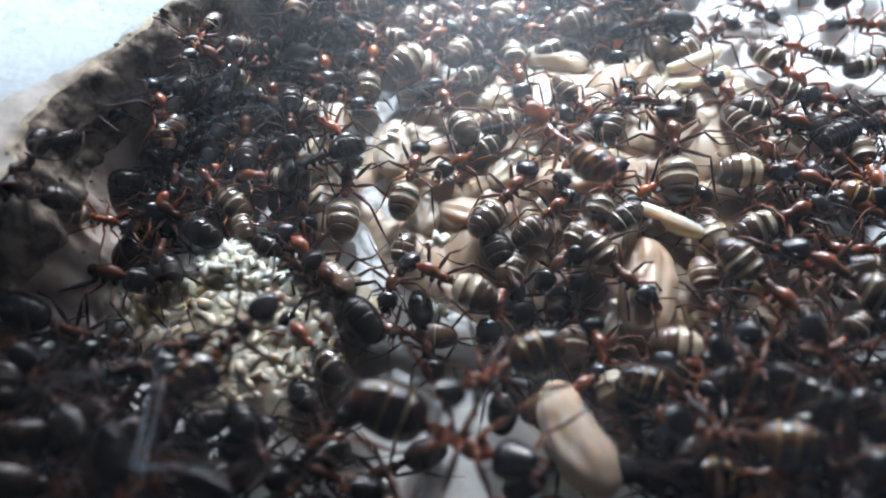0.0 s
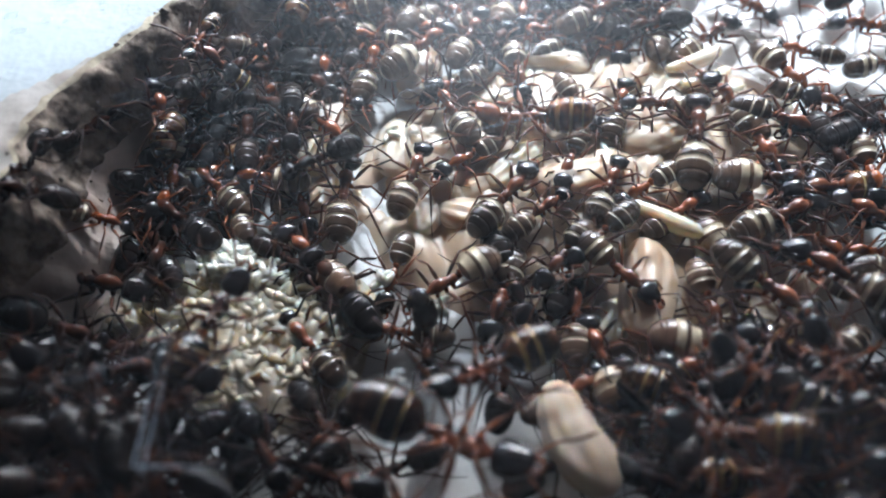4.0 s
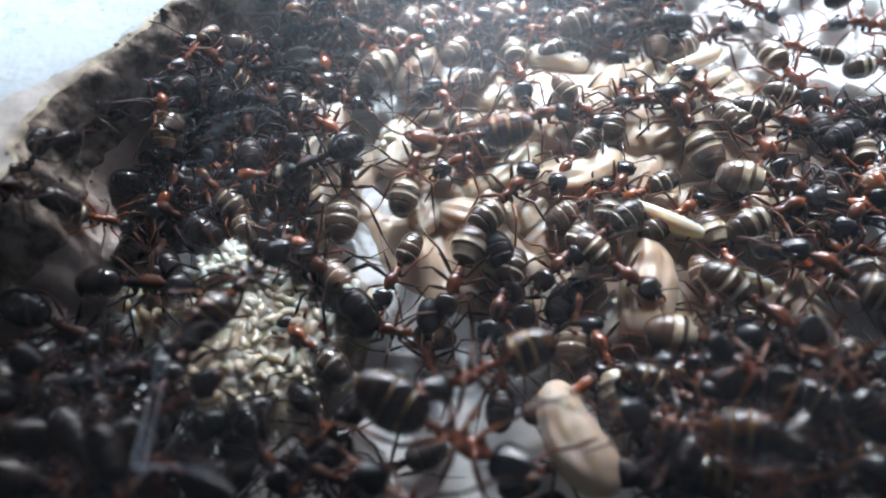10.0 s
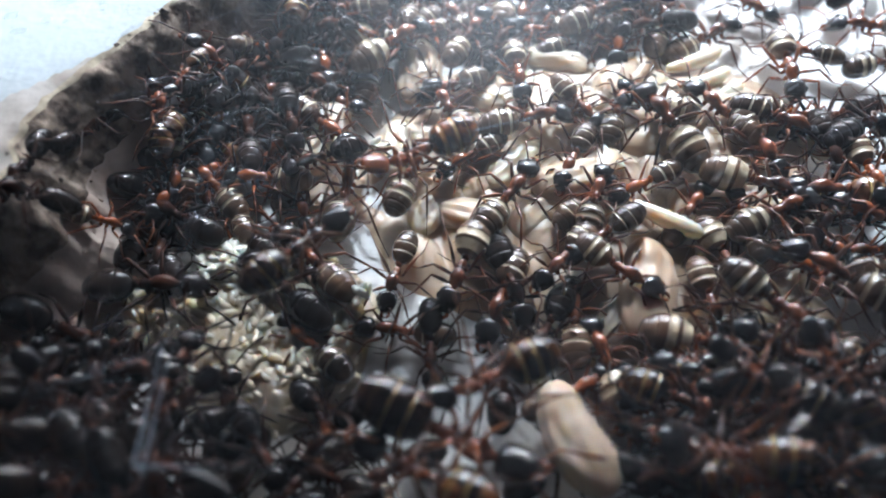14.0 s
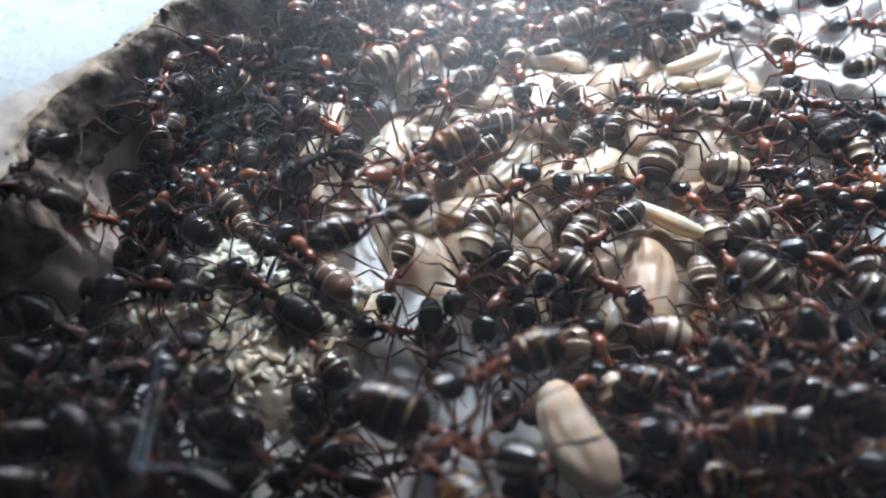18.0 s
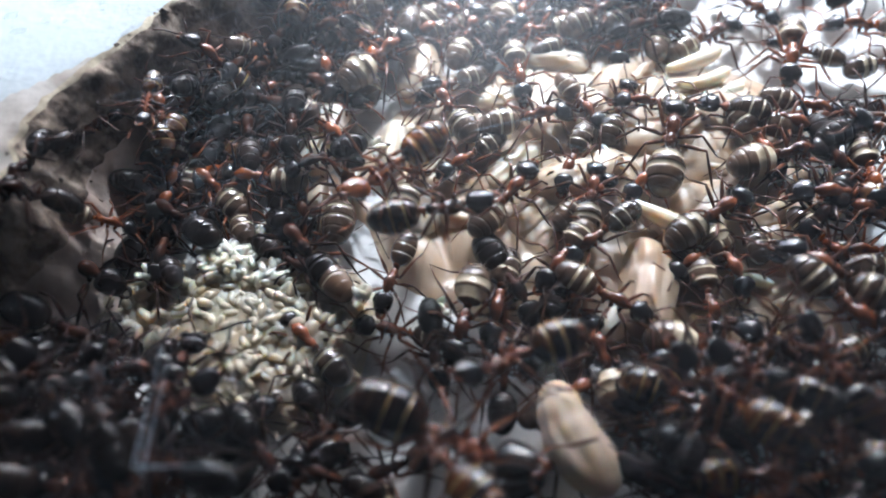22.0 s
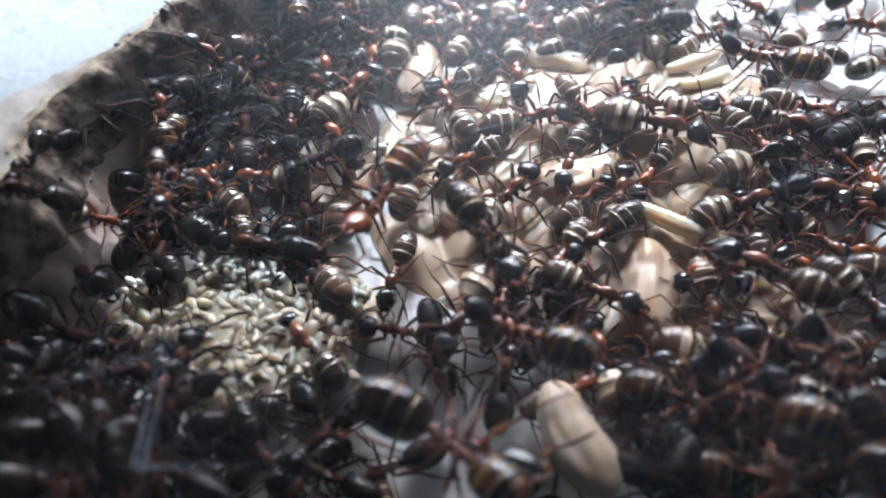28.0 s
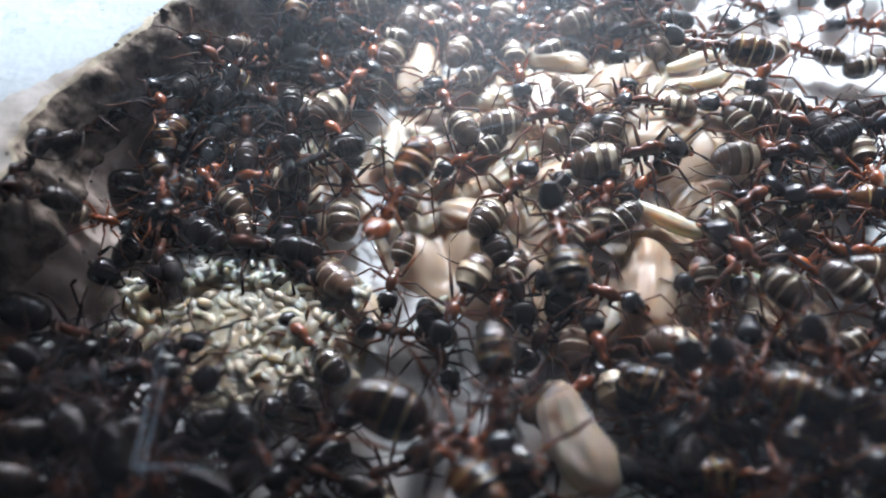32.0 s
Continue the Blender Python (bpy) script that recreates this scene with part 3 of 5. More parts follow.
def heap(kind, cx, cy, rx, ry, count, seed, top=1.0, size=(0.85, 1.15), base=0.0, tilt=25):
    """A loose heap over an oval patch, higher towards its middle."""
    r = random.Random(seed)
    for i in range(count):
        a, q = r.uniform(0, 2 * math.pi), math.sqrt(r.random())
        z = base + top * (1 - q * q) * r.random() ** 0.6
        brood(kind, cx + rx * q * math.cos(a), cy + ry * q * math.sin(a), z, r.uniform(0, 360), r.randrange(12), r.uniform(*size), r.uniform(-tilt, tilt), r.uniform(-50, 50))


# the colony
ant("am1", "amber", 6.3, 2.7, 8.0, 127, 1.00, 0, 180)
ant("am2", "russet", -9.6, -9.1, 8.0, 54, 0.98, 1, 180)
ant("am3", "russet", 2.0, -10.7, 8.0, -156, 0.98, 2, 180)
ant("am4", "russet", 12.1, -13.4, 8.0, 167, 1.02, 0, 180)
ant("am5", "russet", -14.0, 9.8, 8.0, -109, 0.58, 1, 180)
ant("am6", "russet", 26.0, 2.9, 8.0, 163, 0.98, 2, 180)
ant("am7", "russet", -1.1, -16.8, 8.0, 156, 1.02, 0, 180)
ant("a1", "banded", -0.8, 14.4, 1.5, 46, 1.02, 2)
ant("a2", "red", -4.7, 13.7, 0.5, 84, 0.97, 0)
ant("a3", "red", -7.9, 13.8, 0.5, -82, 1.06, 1)
ant("a4", "striped", -5.7, 3.3, 0.5, 88, 1.00, 2)
ant("a5", "banded", -1.8, 4.2, 1.0, 76, 0.88, 0)
ant("a6", "banded", 0.3, 9.4, 1.0, 116, 0.93, 1)
ant("a7", "striped", 5.8, 8.2, 1.2, 11, 0.96, 2)
ant("a7b", "red", 1.4, 5.4, 0.8, -146, 0.80, 1)
ant("a8", "red", 4.9, 12.3, 1.0, -84, 0.88, 0)
ant("a9", "banded", 3.9, 2.5, 1.0, 53, 0.98, 1)
ant("s3", "striped", 8.8, 9.4, 1.0, -59, 0.80, 1)
ant("s5", "striped", 11.3, 9.6, 1.0, 68, 0.88, 0)
ant("s6", "striped", 7.7, 5.0, 1.0, -116, 0.83, 1)
ant("a11", "striped", 6.3, 1.4, 1.0, 41, 0.80, 0)
ant("a12", "striped", -2.7, -2.7, 0.5, -104, 0.80, 1)
ant("a13", "banded", -0.3, -3.2, 1.2, 153, 0.93, 2)
ant("a14", "striped", 3.1, -4.2, 0.3, -109, 1.00, 0)
ant("a14b", "dark", 3.8, -3.2, 0.5, -71, 0.98, 2)
ant("a15", "striped", -2.4, -5.9, 0.0, 173, 0.85, 1)
ant("a16", "striped", -7.3, -6.4, 0.0, 134, 0.88, 2)
ant("a17", "dark", -6.1, -10.9, 0.0, -53, 0.80, 0)
ant("a18", "dark", -0.9, -6.7, 0.5, -80, 0.82, 1)
ant("queen", "glossy", 0.5, -13.5, 8.0, -22, 1.28, 0, 180)
ant("s13", "dark", 3.2, -8.8, 0.8, 83, 0.80, 2)
ant("a21", "striped", -7.6, -1.3, 0.3, 134, 1.02, 1)
ant("a22", "red", -8.4, 2.4, 0.3, -69, 0.83, 2)
ant("a24", "banded", 9.6, -3.2, 1.5, -54, 0.87, 1)
ant("a24b", "banded", 9.7, 2.9, 1.5, 65, 0.83, 0)
ant("a25", "banded", 8.3, -7.5, 0.5, 103, 0.94, 2)
ant("a26", "banded", 13.8, 5.8, 1.5, 89, 1.12, 0)
ant("a27", "red", 12.1, 2.8, 1.2, -141, 0.80, 1)
ant("a28", "banded", 19.7, 3.7, 1.5, 0, 1.02, 2)
ant("a29", "banded", 13.0, 9.3, 1.5, 174, 0.80, 0)
ant("a30", "striped", 18.3, 9.7, 1.0, 111, 0.96, 1)
ant("a31", "dark", 23.9, 8.1, 1.0, -168, 1.06, 2)
ant("a32", "red", 22.5, 11.9, 1.0, -66, 1.02, 0)
ant("a33", "striped", 24.2, 15.0, 0.5, 159, 0.80, 1)
ant("a33b", "banded", 29.8, 13.8, 0.5, 7, 0.80, 0)
ant("a34", "red", 29.3, 17.4, 0.3, 175, 0.96, 2)
ant("a35", "striped", 18.3, 16.3, 0.3, 33, 1.03, 0)
ant("a36", "red", 15.2, 17.6, 0.3, 74, 1.00, 1)
ant("a37", "red", 11.9, 15.8, 0.5, -94, 1.01, 2)
ant("s7h", "red", 23.9, 10.0, 1.0, -22, 0.86, 1)
ant("s38", "russet", 21.8, 2.8, 1.5, 157, 1.02, 0)
ant("s39b", "banded", 27.0, 5.1, 1.0, -42, 0.80, 0)
ant("a39", "red", 23.8, -1.4, 1.0, 180, 0.80, 1)
ant("a40", "dark", 20.9, 1.9, 1.0, -127, 0.97, 2)
ant("a40b", "red", 20.1, -2.5, 1.0, 144, 0.80, 1)
ant("a41", "striped", 14.0, 1.7, 1.0, 33, 0.80, 0)
ant("c6", "banded", 19.6, 0.6, 1.5, 22, 0.98, 0)
ant("a42", "striped", 17.9, 2.0, 1.2, 99, 0.80, 1)
ant("a43", "striped", 14.4, -4.7, 1.0, -87, 0.80, 2)
ant("e44", "banded", 17.1, -4.9, 2.5, -53, 1.02, 1)
ant("c7", "banded", 20.6, -3.7, 2.5, 143, 1.04, 1)
ant("a45", "dark", 17.5, -6.6, 1.0, 155, 0.80, 1)
ant("a46", "banded", 14.4, -7.7, 1.0, -10, 1.02, 2)
ant("a47", "striped", 19.6, -7.9, 2.5, -142, 0.87, 0)
ant("a48", "dark", 21.2, -9.9, 1.5, -46, 0.80, 1)
ant("e9", "banded", 13.3, -12.3, 1.5, 93, 0.98, 2)
ant("a51", "dark", 9.4, -11.8, 1.0, 101, 0.80, 1)
ant("a51b", "dark", 10.6, -11.5, 2.0, -51, 0.80, 0)
ant("a52", "dark", 17.3, -14.1, 1.0, -165, 0.80, 2)
ant("a52b", "red", 13.1, -11.0, 2.0, -150, 0.80, 1)
ant("a52c", "red", 17.3, -10.5, 1.5, 152, 0.80, 2)
ant("a53", "dark", -18.7, -2.8, 0.8, -15, 1.08, 0)
ant("m2", "dark", -5.9, -3.5, 0.6, 130, 1.06, 0)
ant("m3", "dark", -10.6, -11.9, 0.0, 19, 0.88, 1)
ant("m4", "banded", -4.0, 17.8, 0.5, 46, 0.97, 2)
ant("s17", "striped", 0.3, 11.4, 0.8, -148, 0.82, 0)
ant("s19", "red", 6.6, 16.8, 0.5, -170, 0.87, 2)
ant("s20", "striped", 1.2, 17.7, 0.5, 20, 0.80, 0)
ant("a54", "dark", -16.7, 2.8, 0.8, 0, 0.88, 1, 0, 28)
ant("a55", "red", -19.2, -0.4, 2.9, 4, 0.64, 0, -4, 40)
ant("a56", "dark", -21.3, -1.9, 6.8, -155, 0.8, 0, 25, -40)
ant("a57", "dark", -19.3, 4.1, 4.7, 54, 0.8, 1, -40, 16)
ant("a58", "dark", -20.2, -6.0, 1.1, -13, 0.98, 2, 8, 34)
ant("a59", "dark", -18.7, -6.6, -0.0, 1, 0.80, 0, 0, 14)
ant("a60", "dark", -21.0, 0.4, 6.4, -95, 0.8, 1, 40, -10)
ant("a63", "red", -12.4, 2.1, 0.5, 119, 0.80, 1)
ant("a64", "dark", -8.5, -1.8, 0.5, -35, 0.80, 2)
ant("a65", "dark", -15.9, -0.9, 0.5, -92, 0.86, 0)
ant("a66", "dark", -16.2, -0.6, 0.5, 122, 0.80, 1)
ant("a67", "dark", -13.1, -12.4, 1.5, -151, 0.80, 2)
ant("a68", "dark", -6.8, -14.0, 0.5, -132, 0.80, 0)
ant("a69", "dark", -5.6, -13.7, 0.5, 160, 0.80, 1)
ant("a70", "dark", -5.8, -11.8, 0.5, -132, 0.80, 2)
ant("a71", "dark", 5.5, -13.3, 1.0, 28, 0.80, 0)

# single pieces of brood
brood("larva", 16.7, 13.4, 1.4, 25, 0, 0.98)
brood("larva", 17.4, 12.1, 1.0, 21, 1, 0.95)
brood("larva", 18.3, 11.2, 0.6, 30, 2, 0.80)
brood("larva", 23.3, 5.8, 1.2, -37, 3, 0.98)
brood("larva", 25.0, 4.0, 1.0, -20, 4, 0.95)
brood("larva", 12.8, 0.6, 1.6, -31, 5, 0.95)
brood("larva", 16.8, -2.8, 1.2, -33, 1, 0.72)
brood("larva", 10.2, 5.6, 1.3, -60, 7, 0.60)
brood("larva", 14.8, -0.2, 1.0, 80, 8, 0.66)
brood("larva", 5.6, 12.0, 0.8, 70, 4, 0.70)
for x, y, z, turn, pick, length, kind in ((-7.4, 7.7, 0.4, 79, 0, 6.4, "white"), (-7.2, 2.9, 0.0, 92, 1, 4.6, "pupa"), (-3.1, 7.1, 0.3, 86, 2, 4.6, "white"), (8.4, 4.3, 0.5, 26, 2, 6.4, "pupa"),
                                   (4.4, 5.6, 0.4, 41, 3, 4.8, "white"), (7.8, 14.8, 0.4, -13, 4, 4.6, "white"), (12.0, 12.8, 0.3, 40, 4, 5.8, "pupa"), (14.2, 7.8, 0.3, 23, 5, 6.6, "pupa"),
                                   (11.4, -3.4, 0.6, 80, 6, 6.6, "pupa"), (-1.5, 13.9, 0.0, 87, 0, 6.0, "pupa"), (5.6, 2.2, 0.2, 41, 1, 4.8, "pupa"), (-0.8, 2.7, 0.0, 66, 3, 4.2, "white"),
                                   (15.4, -6.0, 0.0, -45, 3, 4.6, "pupa"), (15.4, 3.2, 0.2, 26, 4, 4.8, "pupa"), (20.3, 0.4, 0.2, 13, 5, 5.0, "pupa"), (4.1, 11.4, 0.2, 11, 0, 4.6, "white"),
                                   (9.4, -4.6, 0.2, 70, 1, 4.2, "white"), (9.9, 9.9, 0.2, 60, 6, 5.6, "pupa"), (21.8, 8.6, 0.0, -25, 2, 5.4, "white"), (17.4, 9.2, 0.0, 10, 3, 5.4, "white"),
                                   (18.6, -3.4, 0.0, 30, 6, 5.2, "pupa"), (6.3, -12.2, 1.6, 114, 4, 6.2, "white")):
    brood(kind, x, y, z - 0.45, turn, pick, length / BROOD_LENGTH[kind][pick % len(BROOD_LENGTH[kind])])

# heaps of brood
bed(-9.4, -5.4, 5.9, 5.8, 1.35, "packed mass of cream small larvae", GRUB_TAN, 0.62, 2, 170, GRAINS)
bed(-15.4, -4.2, 4.6, 2.8, 0.5, "packed mass of tan small larvae", GRUB_TAN, 0.62, 5, 90, GRAINS)
bed(10.5, 4.5, 16.5, 11.5, 1.15, "packed mass of beige pupae under the ants", PUPA, 3.0, 8)
heap("small", -9.4, -5.4, 5.2, 5.1, 90, 11, 0.2, (0.6, 0.85), 0.78, 18)
heap("small", -7.6, -3.8, 3.0, 2.6, 40, 19, 0.2, (0.8, 1.0), 0.85, 20)
heap("small", -15.4, -4.2, 4.2, 2.5, 50, 12, 0.2, (0.7, 1.1), 0.25, 35)
bed(-11.6, -1.8, 2.6, 1.5, 1.5, "packed mass of glossy white eggs", GRAIN, 0.5, 7)
heap("egg", -12.2, -1.5, 1.8, 1.2, 60, 13, 0.35, (0.75, 1.0), 1.15, 40)
heap("egg", -10.4, -2.2, 1.8, 1.0, 45, 18, 0.3, (0.75, 1.0), 1.1, 40)
heap("pupa", 4.5, 6.5, 8.5, 6.5, 14, 14, 0.3, (0.8, 1.0), -0.6, 8)
heap("pupa", 14.5, 1.0, 9.0, 6.5, 16, 15, 0.3, (0.8, 1.0), -0.6, 8)
heap("white", 13.0, 10.0, 9.0, 5.0, 12, 16, 0.3, (0.85, 1.05), -0.5, 8)


def crowd(kinds, x0, x1, y0, y1, count, seed, z=(0.0, 0.8), gap=2.6, sizes=(0.8, 0.98), roll=0):
    """More ants of the colony over a patch, kept clear of those already there."""
    r = random.Random(seed)
    made = 0
    for i in range(count * 14):
        if made == count:
            break
        x, y = r.uniform(x0, x1), r.uniform(y0, y1)
        if min([99.0] + [(o.location.x / MM - x) ** 2 + (o.location.y / MM - y) ** 2 for o in ANTS.values() if (o.location.z > 5 * MM) == (roll > 90)]) < gap * gap:
            continue
        ant("crowd%d_%d" % (seed, i), r.choice(kinds), x, y, r.uniform(*z), r.uniform(0, 360), r.uniform(*sizes), r.randrange(3), roll, r.uniform(-8, 8))
        made += 1


crowd(("dark", "dark", "striped", "red"), -14, -6.5, 3.5, 24, 62, 1, (0.0, 2.2), 1.7)
crowd(("dark", "striped", "red", "banded"), -8, 14.5, 15.5, 25, 46, 2, (0.0, 1.6), 1.75)
crowd(("dark", "striped"), 12, 32, 18, 27, 5, 8, (0.0, 0.4), 3.6)
crowd(("dark", "dark"), -25, -12.5, -17, -8.6, 62, 3, (0.2, 3.2), 1.25)
crowd(("dark", "dark"), -12.5, -8, -17, -12.5, 8, 9, (0.0, 2.5), 1.8)
crowd(("dark", "dark", "dark", "glossy", "russet"), 10.0, 25, -17, -8.2, 64, 4, (0.0, 4.0), 1.3)
crowd(("glossy", "russet", "glossy", "dark"), 12, 22, -17, -10.2, 12, 11, (8.0, 8.0), 2.7, (0.9, 1.05), 180)
crowd(("dark", "dark"), -19, -11.5, -17, -11.5, 9, 12, (8.0, 8.0), 2.2, (0.9, 1.0), 180)
crowd(("dark", "striped", "red", "banded"), 13, 26, -5, 6, 3, 5, (0.8, 1.8), 2.1)
crowd(("banded", "striped", "red"), -1, 12, -4, 5, 2, 10, (0.8, 1.6), 2.2)
crowd(("dark", "dark"), -17.4, -15.0, -1.2, 7, 12, 6, (0.0, 1.6), 1.5)
crowd(("dark", "dark", "striped"), -6, 5, -17, -12.5, 4, 7, (0.0, 1.0), 2.2)
crowd(("dark", "striped"), 4.5, 8, -9.5, -4.5, 3, 13, (0.0, 0.6), 2.0, (0.75, 0.9))
crowd(("dark", "red", "banded", "striped"), 19, 29, -5, 8, 10, 14, (0.8, 2.0), 2.0)


def wall_z(x, y):
    """Height of the western slope at a place, and its lean in degrees."""
    d = x - rim_x(y)
    steps = ((0.35, 7.35), (0.8, 6.6), (1.4, 5.4), (2.1, 4.0), (2.9, 2.5), (4.0, 1.2), (5.4, 0.35), (7.0, -0.5))
    for (d0, z0), (d1, z1) in zip(steps, steps[1:]):
        if d0 <= d <= d1:
            return z0 + (z1 - z0) * (d - d0) / (d1 - d0), math.degrees(math.atan((z0 - z1) / (d1 - d0)))
    return 0.0, 0.0


def slope_crowd(kinds, y0, y1, d0, d1, count, seed, gap, sizes):
    """Ants that cling to the western slope, d millimetres in from its crest."""
    r = random.Random(seed)
    taken = []
    for i in range(count * 12):
        y = r.uniform(y0, y1)
        x = rim_x(y) + r.uniform(d0, d1)
        if len(taken) == count or any(math.hypot(x - a, y - b) < gap for a, b in taken):
            continue
        taken.append((x, y))
        z, lean = wall_z(x, y)
        size = r.uniform(*sizes)
        ob = ant("slope%d_%d" % (seed, i), r.choice(kinds), x, y, z, 0, 1.0, r.randrange(3))
        ob.matrix_basis = pose((x + 0.25) * MM, y * MM, (z + r.uniform(0.1, 1.0)) * MM, 0, lean * 0.85, 0) @ pose(0, 0, 0, 0, 0, r.uniform(0, 360))
        ob.scale = (size, size, size)


slope_crowd(("dark", "dark", "dark", "dark", "russet", "red"), 6.5, 27, 2.0, 6.5, 54, 21, 1.15, (0.7, 0.86))
slope_crowd(("dark", "dark", "red"), 2.0, 7, 4.6, 6.8, 10, 22, 1.3, (0.75, 0.9))


def clump(name, count, seed, x, y, z):
    """A few eggs stuck together, carried about by a worker."""
    r = random.Random(seed)
    v, f = [], []
    for i in range(count):
        a, b = limb([(-0.45, 0, 0), (-0.3, 0, 0), (0, 0.02, 0), (0.3, 0.02, 0), (0.45, 0, 0)], [0.05, 0.17, 0.22, 0.18, 0.05], 10)
        m = pose(r.uniform(-0.45, 0.45), r.uniform(-0.45, 0.45), r.uniform(-0.2, 0.25), r.uniform(0, 360), r.uniform(-50, 50), r.uniform(0, 360))
        f += [tuple(k + len(v) for k in q) for q in b]
        v += [tuple(m @ Vector(p)) for p in a]
    ob = tagged(new("egg_clump", mesh("egg_clump", v, f, [GRAIN])), "small clump of glossy white eggs carried by a worker", "eggs", "carried egg clumps")
    ob.matrix_basis = pose(x * MM, y * MM, z * MM)
    CARRIED[name] = ob


CARRIED = {}


def scuffs(cx, cy, rx, ry, angle, count, seed):
    """A bundle of hairline scratches in the cover glass."""
    r = random.Random(seed)
    for i in range(count):
        x, y = cx + r.gauss(0, rx), cy + r.gauss(0, ry)
        a, n = radians(angle + r.gauss(0, 14)), r.uniform(0.3, 1.6) * r.choice((1, 1, 2))
        scratch(x - n * math.cos(a), y - n * math.sin(a), x + n * math.cos(a), y + n * math.sin(a), r.uniform(0.018, 0.04))


scuffs(-11.5, 1.5, 2.4, 2.4, 24, 26, 1)
scuffs(-7.5, 5.5, 3.0, 1.6, 8, 16, 2)
scuffs(-16.5, -10.5, 2.6, 1.2, 20, 10, 3)
scuffs(6.0, 2.0, 9.0, 5.0, 20, 22, 4)
scuffs(15.0, 1.0, 4.0, 3.0, 28, 16, 5)
clump("c1", 7, 49, -12.7, -2.2, 1.6)
clump("c2", 5, 50, -12.4, -2.0, 1.6)
clump("c3", 7, 51, -0.3, -0.7, 1.9)
clump("c4", 5, 52, -0.4, -4.5, 1.2)
clump("c5", 4, 53, -3.3, 7.5, 1.4)

# scratches in the glass
scratch(-20.69, 0.03, -19.27, -0.11, 0.072)
scratch(-8.60, 6.55, -2.79, 4.89, 0.035)
scratch(-8.04, 2.80, -0.55, 2.73, 0.035)
scratch(-9.67, -1.09, -9.36, -0.32, 0.072)
scratch(-14.26, -2.60, -12.37, -1.26, 0.035)
scratch(-13.49, -1.09, -10.89, -0.21, 0.035)
scratch(-12.51, -1.94, -10.48, -1.09, 0.042)
scratch(-11.87, -1.77, -8.49, 0.50, 0.028)
scratch(-16.66, 3.31, -15.12, 3.62, 0.035)
scratch(-16.01, 2.35, -13.07, 2.73, 0.028)
scratch(-14.15, 1.60, -10.45, 2.54, 0.035)
scratch(-11.03, 2.54, -8.49, 2.92, 0.035)
scratch(-13.00, 9.41, -11.24, 10.33, 0.035)
scratch(-16.36, -13.54, -14.77, -13.19, 0.112)
scratch(-15.50, -12.11, -11.84, -10.86, 0.16)
scratch(-15.17, -11.61, -10.33, -10.09, 0.096)
scratch(-16.74, -12.59, -14.04, -11.49, 0.08)
scratch(-11.51, -10.09, -7.60, -9.02, 0.08)
scratch(-13.37, 4.41, -11.35, 4.69, 0.028)
scratch(-11.20, 2.73, -8.24, 3.31, 0.028)
scratch(-4.67, 1.97, -1.25, 1.60, 0.028)
scratch(1.02, 1.23, 5.04, 2.35, 0.042)
scratch(-7.56, 2.35, -5.13, 4.49, 0.021)
scratch(-9.26, -0.04, -7.93, 1.78, 0.028)
scratch(-16.10, -0.39, -14.87, 0.32, 0.021)
scratch(18.64, 0.68, 22.46, 2.35, 0.096)
scratch(16.57, -2.10, 21.09, -2.10, 0.021)
scratch(-19.54, -0.91, -18.67, -1.60, 0.049)
scratch(-19.67, -1.43, -18.42, -1.02, 0.028)
scratch(-17.31, -1.09, -14.41, -0.56, 0.021)
scratch(-13.64, -4.99, -12.90, -2.77, 0.021)
scratch(-12.96, -2.44, -9.99, -0.74, 0.028)
scratch(-11.83, -2.77, -7.83, -0.39, 0.021)
scratch(-14.52, -0.04, -10.28, 1.34, 0.021)
scratch(-11.57, 2.35, -8.10, 3.38, 0.028)
scratch(-10.04, 1.60, -6.53, 3.70, 0.021)
scratch(-17.85, -12.71, -15.40, -11.61, 0.096)
scratch(-17.01, -14.00, -13.32, -12.59, 0.08)
scratch(-14.52, -12.35, -11.27, -11.37, 0.072)
scratch(-16.98, -15.56, -15.06, -15.45, 0.16)
scratch(-10.60, -2.10, -9.39, -1.09, 0.035)
scratch(-8.26, 3.50, -4.29, 5.30, 0.021)
scratch(-2.71, 2.92, 2.19, 2.73, 0.021)
scratch(-6.24, 0.32, -2.38, 1.60, 0.021)
scratch(-15.74, 4.49, -13.46, 4.89, 0.028)
scratch(-14.50, 5.72, -11.05, 6.77, 0.021)
scratch(-11.24, -3.09, -10.14, -3.42, 0.035)


# ---------------------------------------------------------------- what moves
def crawl(name, rows, roll=0):
    """Rows of (seconds, x, y, z, turn) in millimetres and degrees for an ant; its legs step as it goes."""
    ob = ANTS[name]
    MOVED.add(name)
    walk(ob, [(t, pose(x * MM, y * MM, z * MM, 0, 0, turn) @ pose(0, 0, 0, roll, 0, 0)) for t, x, y, z, turn in rows])
    steps, gone = [], 0.0
    for (t0, x0, y0, z0, a0), (t1, x1, y1, z1, a1) in zip(rows, rows[1:]):
        far = math.hypot(x1 - x0, y1 - y0) + abs(a1 - a0) * 0.02
        n = max(1, min(12, int(far / 0.35)))
        for k in range(n):
            steps.append((t0 + (t1 - t0) * k / n, gone + far * k / n))
        gone += far
    steps.append((rows[-1][0], gone))
    legs = [c for c in ob.children if c.name.startswith("leg")]
    for i, leg in enumerate(legs):
        rest = leg.matrix_basis.copy()
        phase = math.pi * (i % 2)
        walk(leg, [(t, rest @ pose(0, 0, 0, 5 * math.sin(d * 2.4 + phase + 1.5), 0, 15 * math.sin(d * 2.4 + phase))) for t, d in steps])


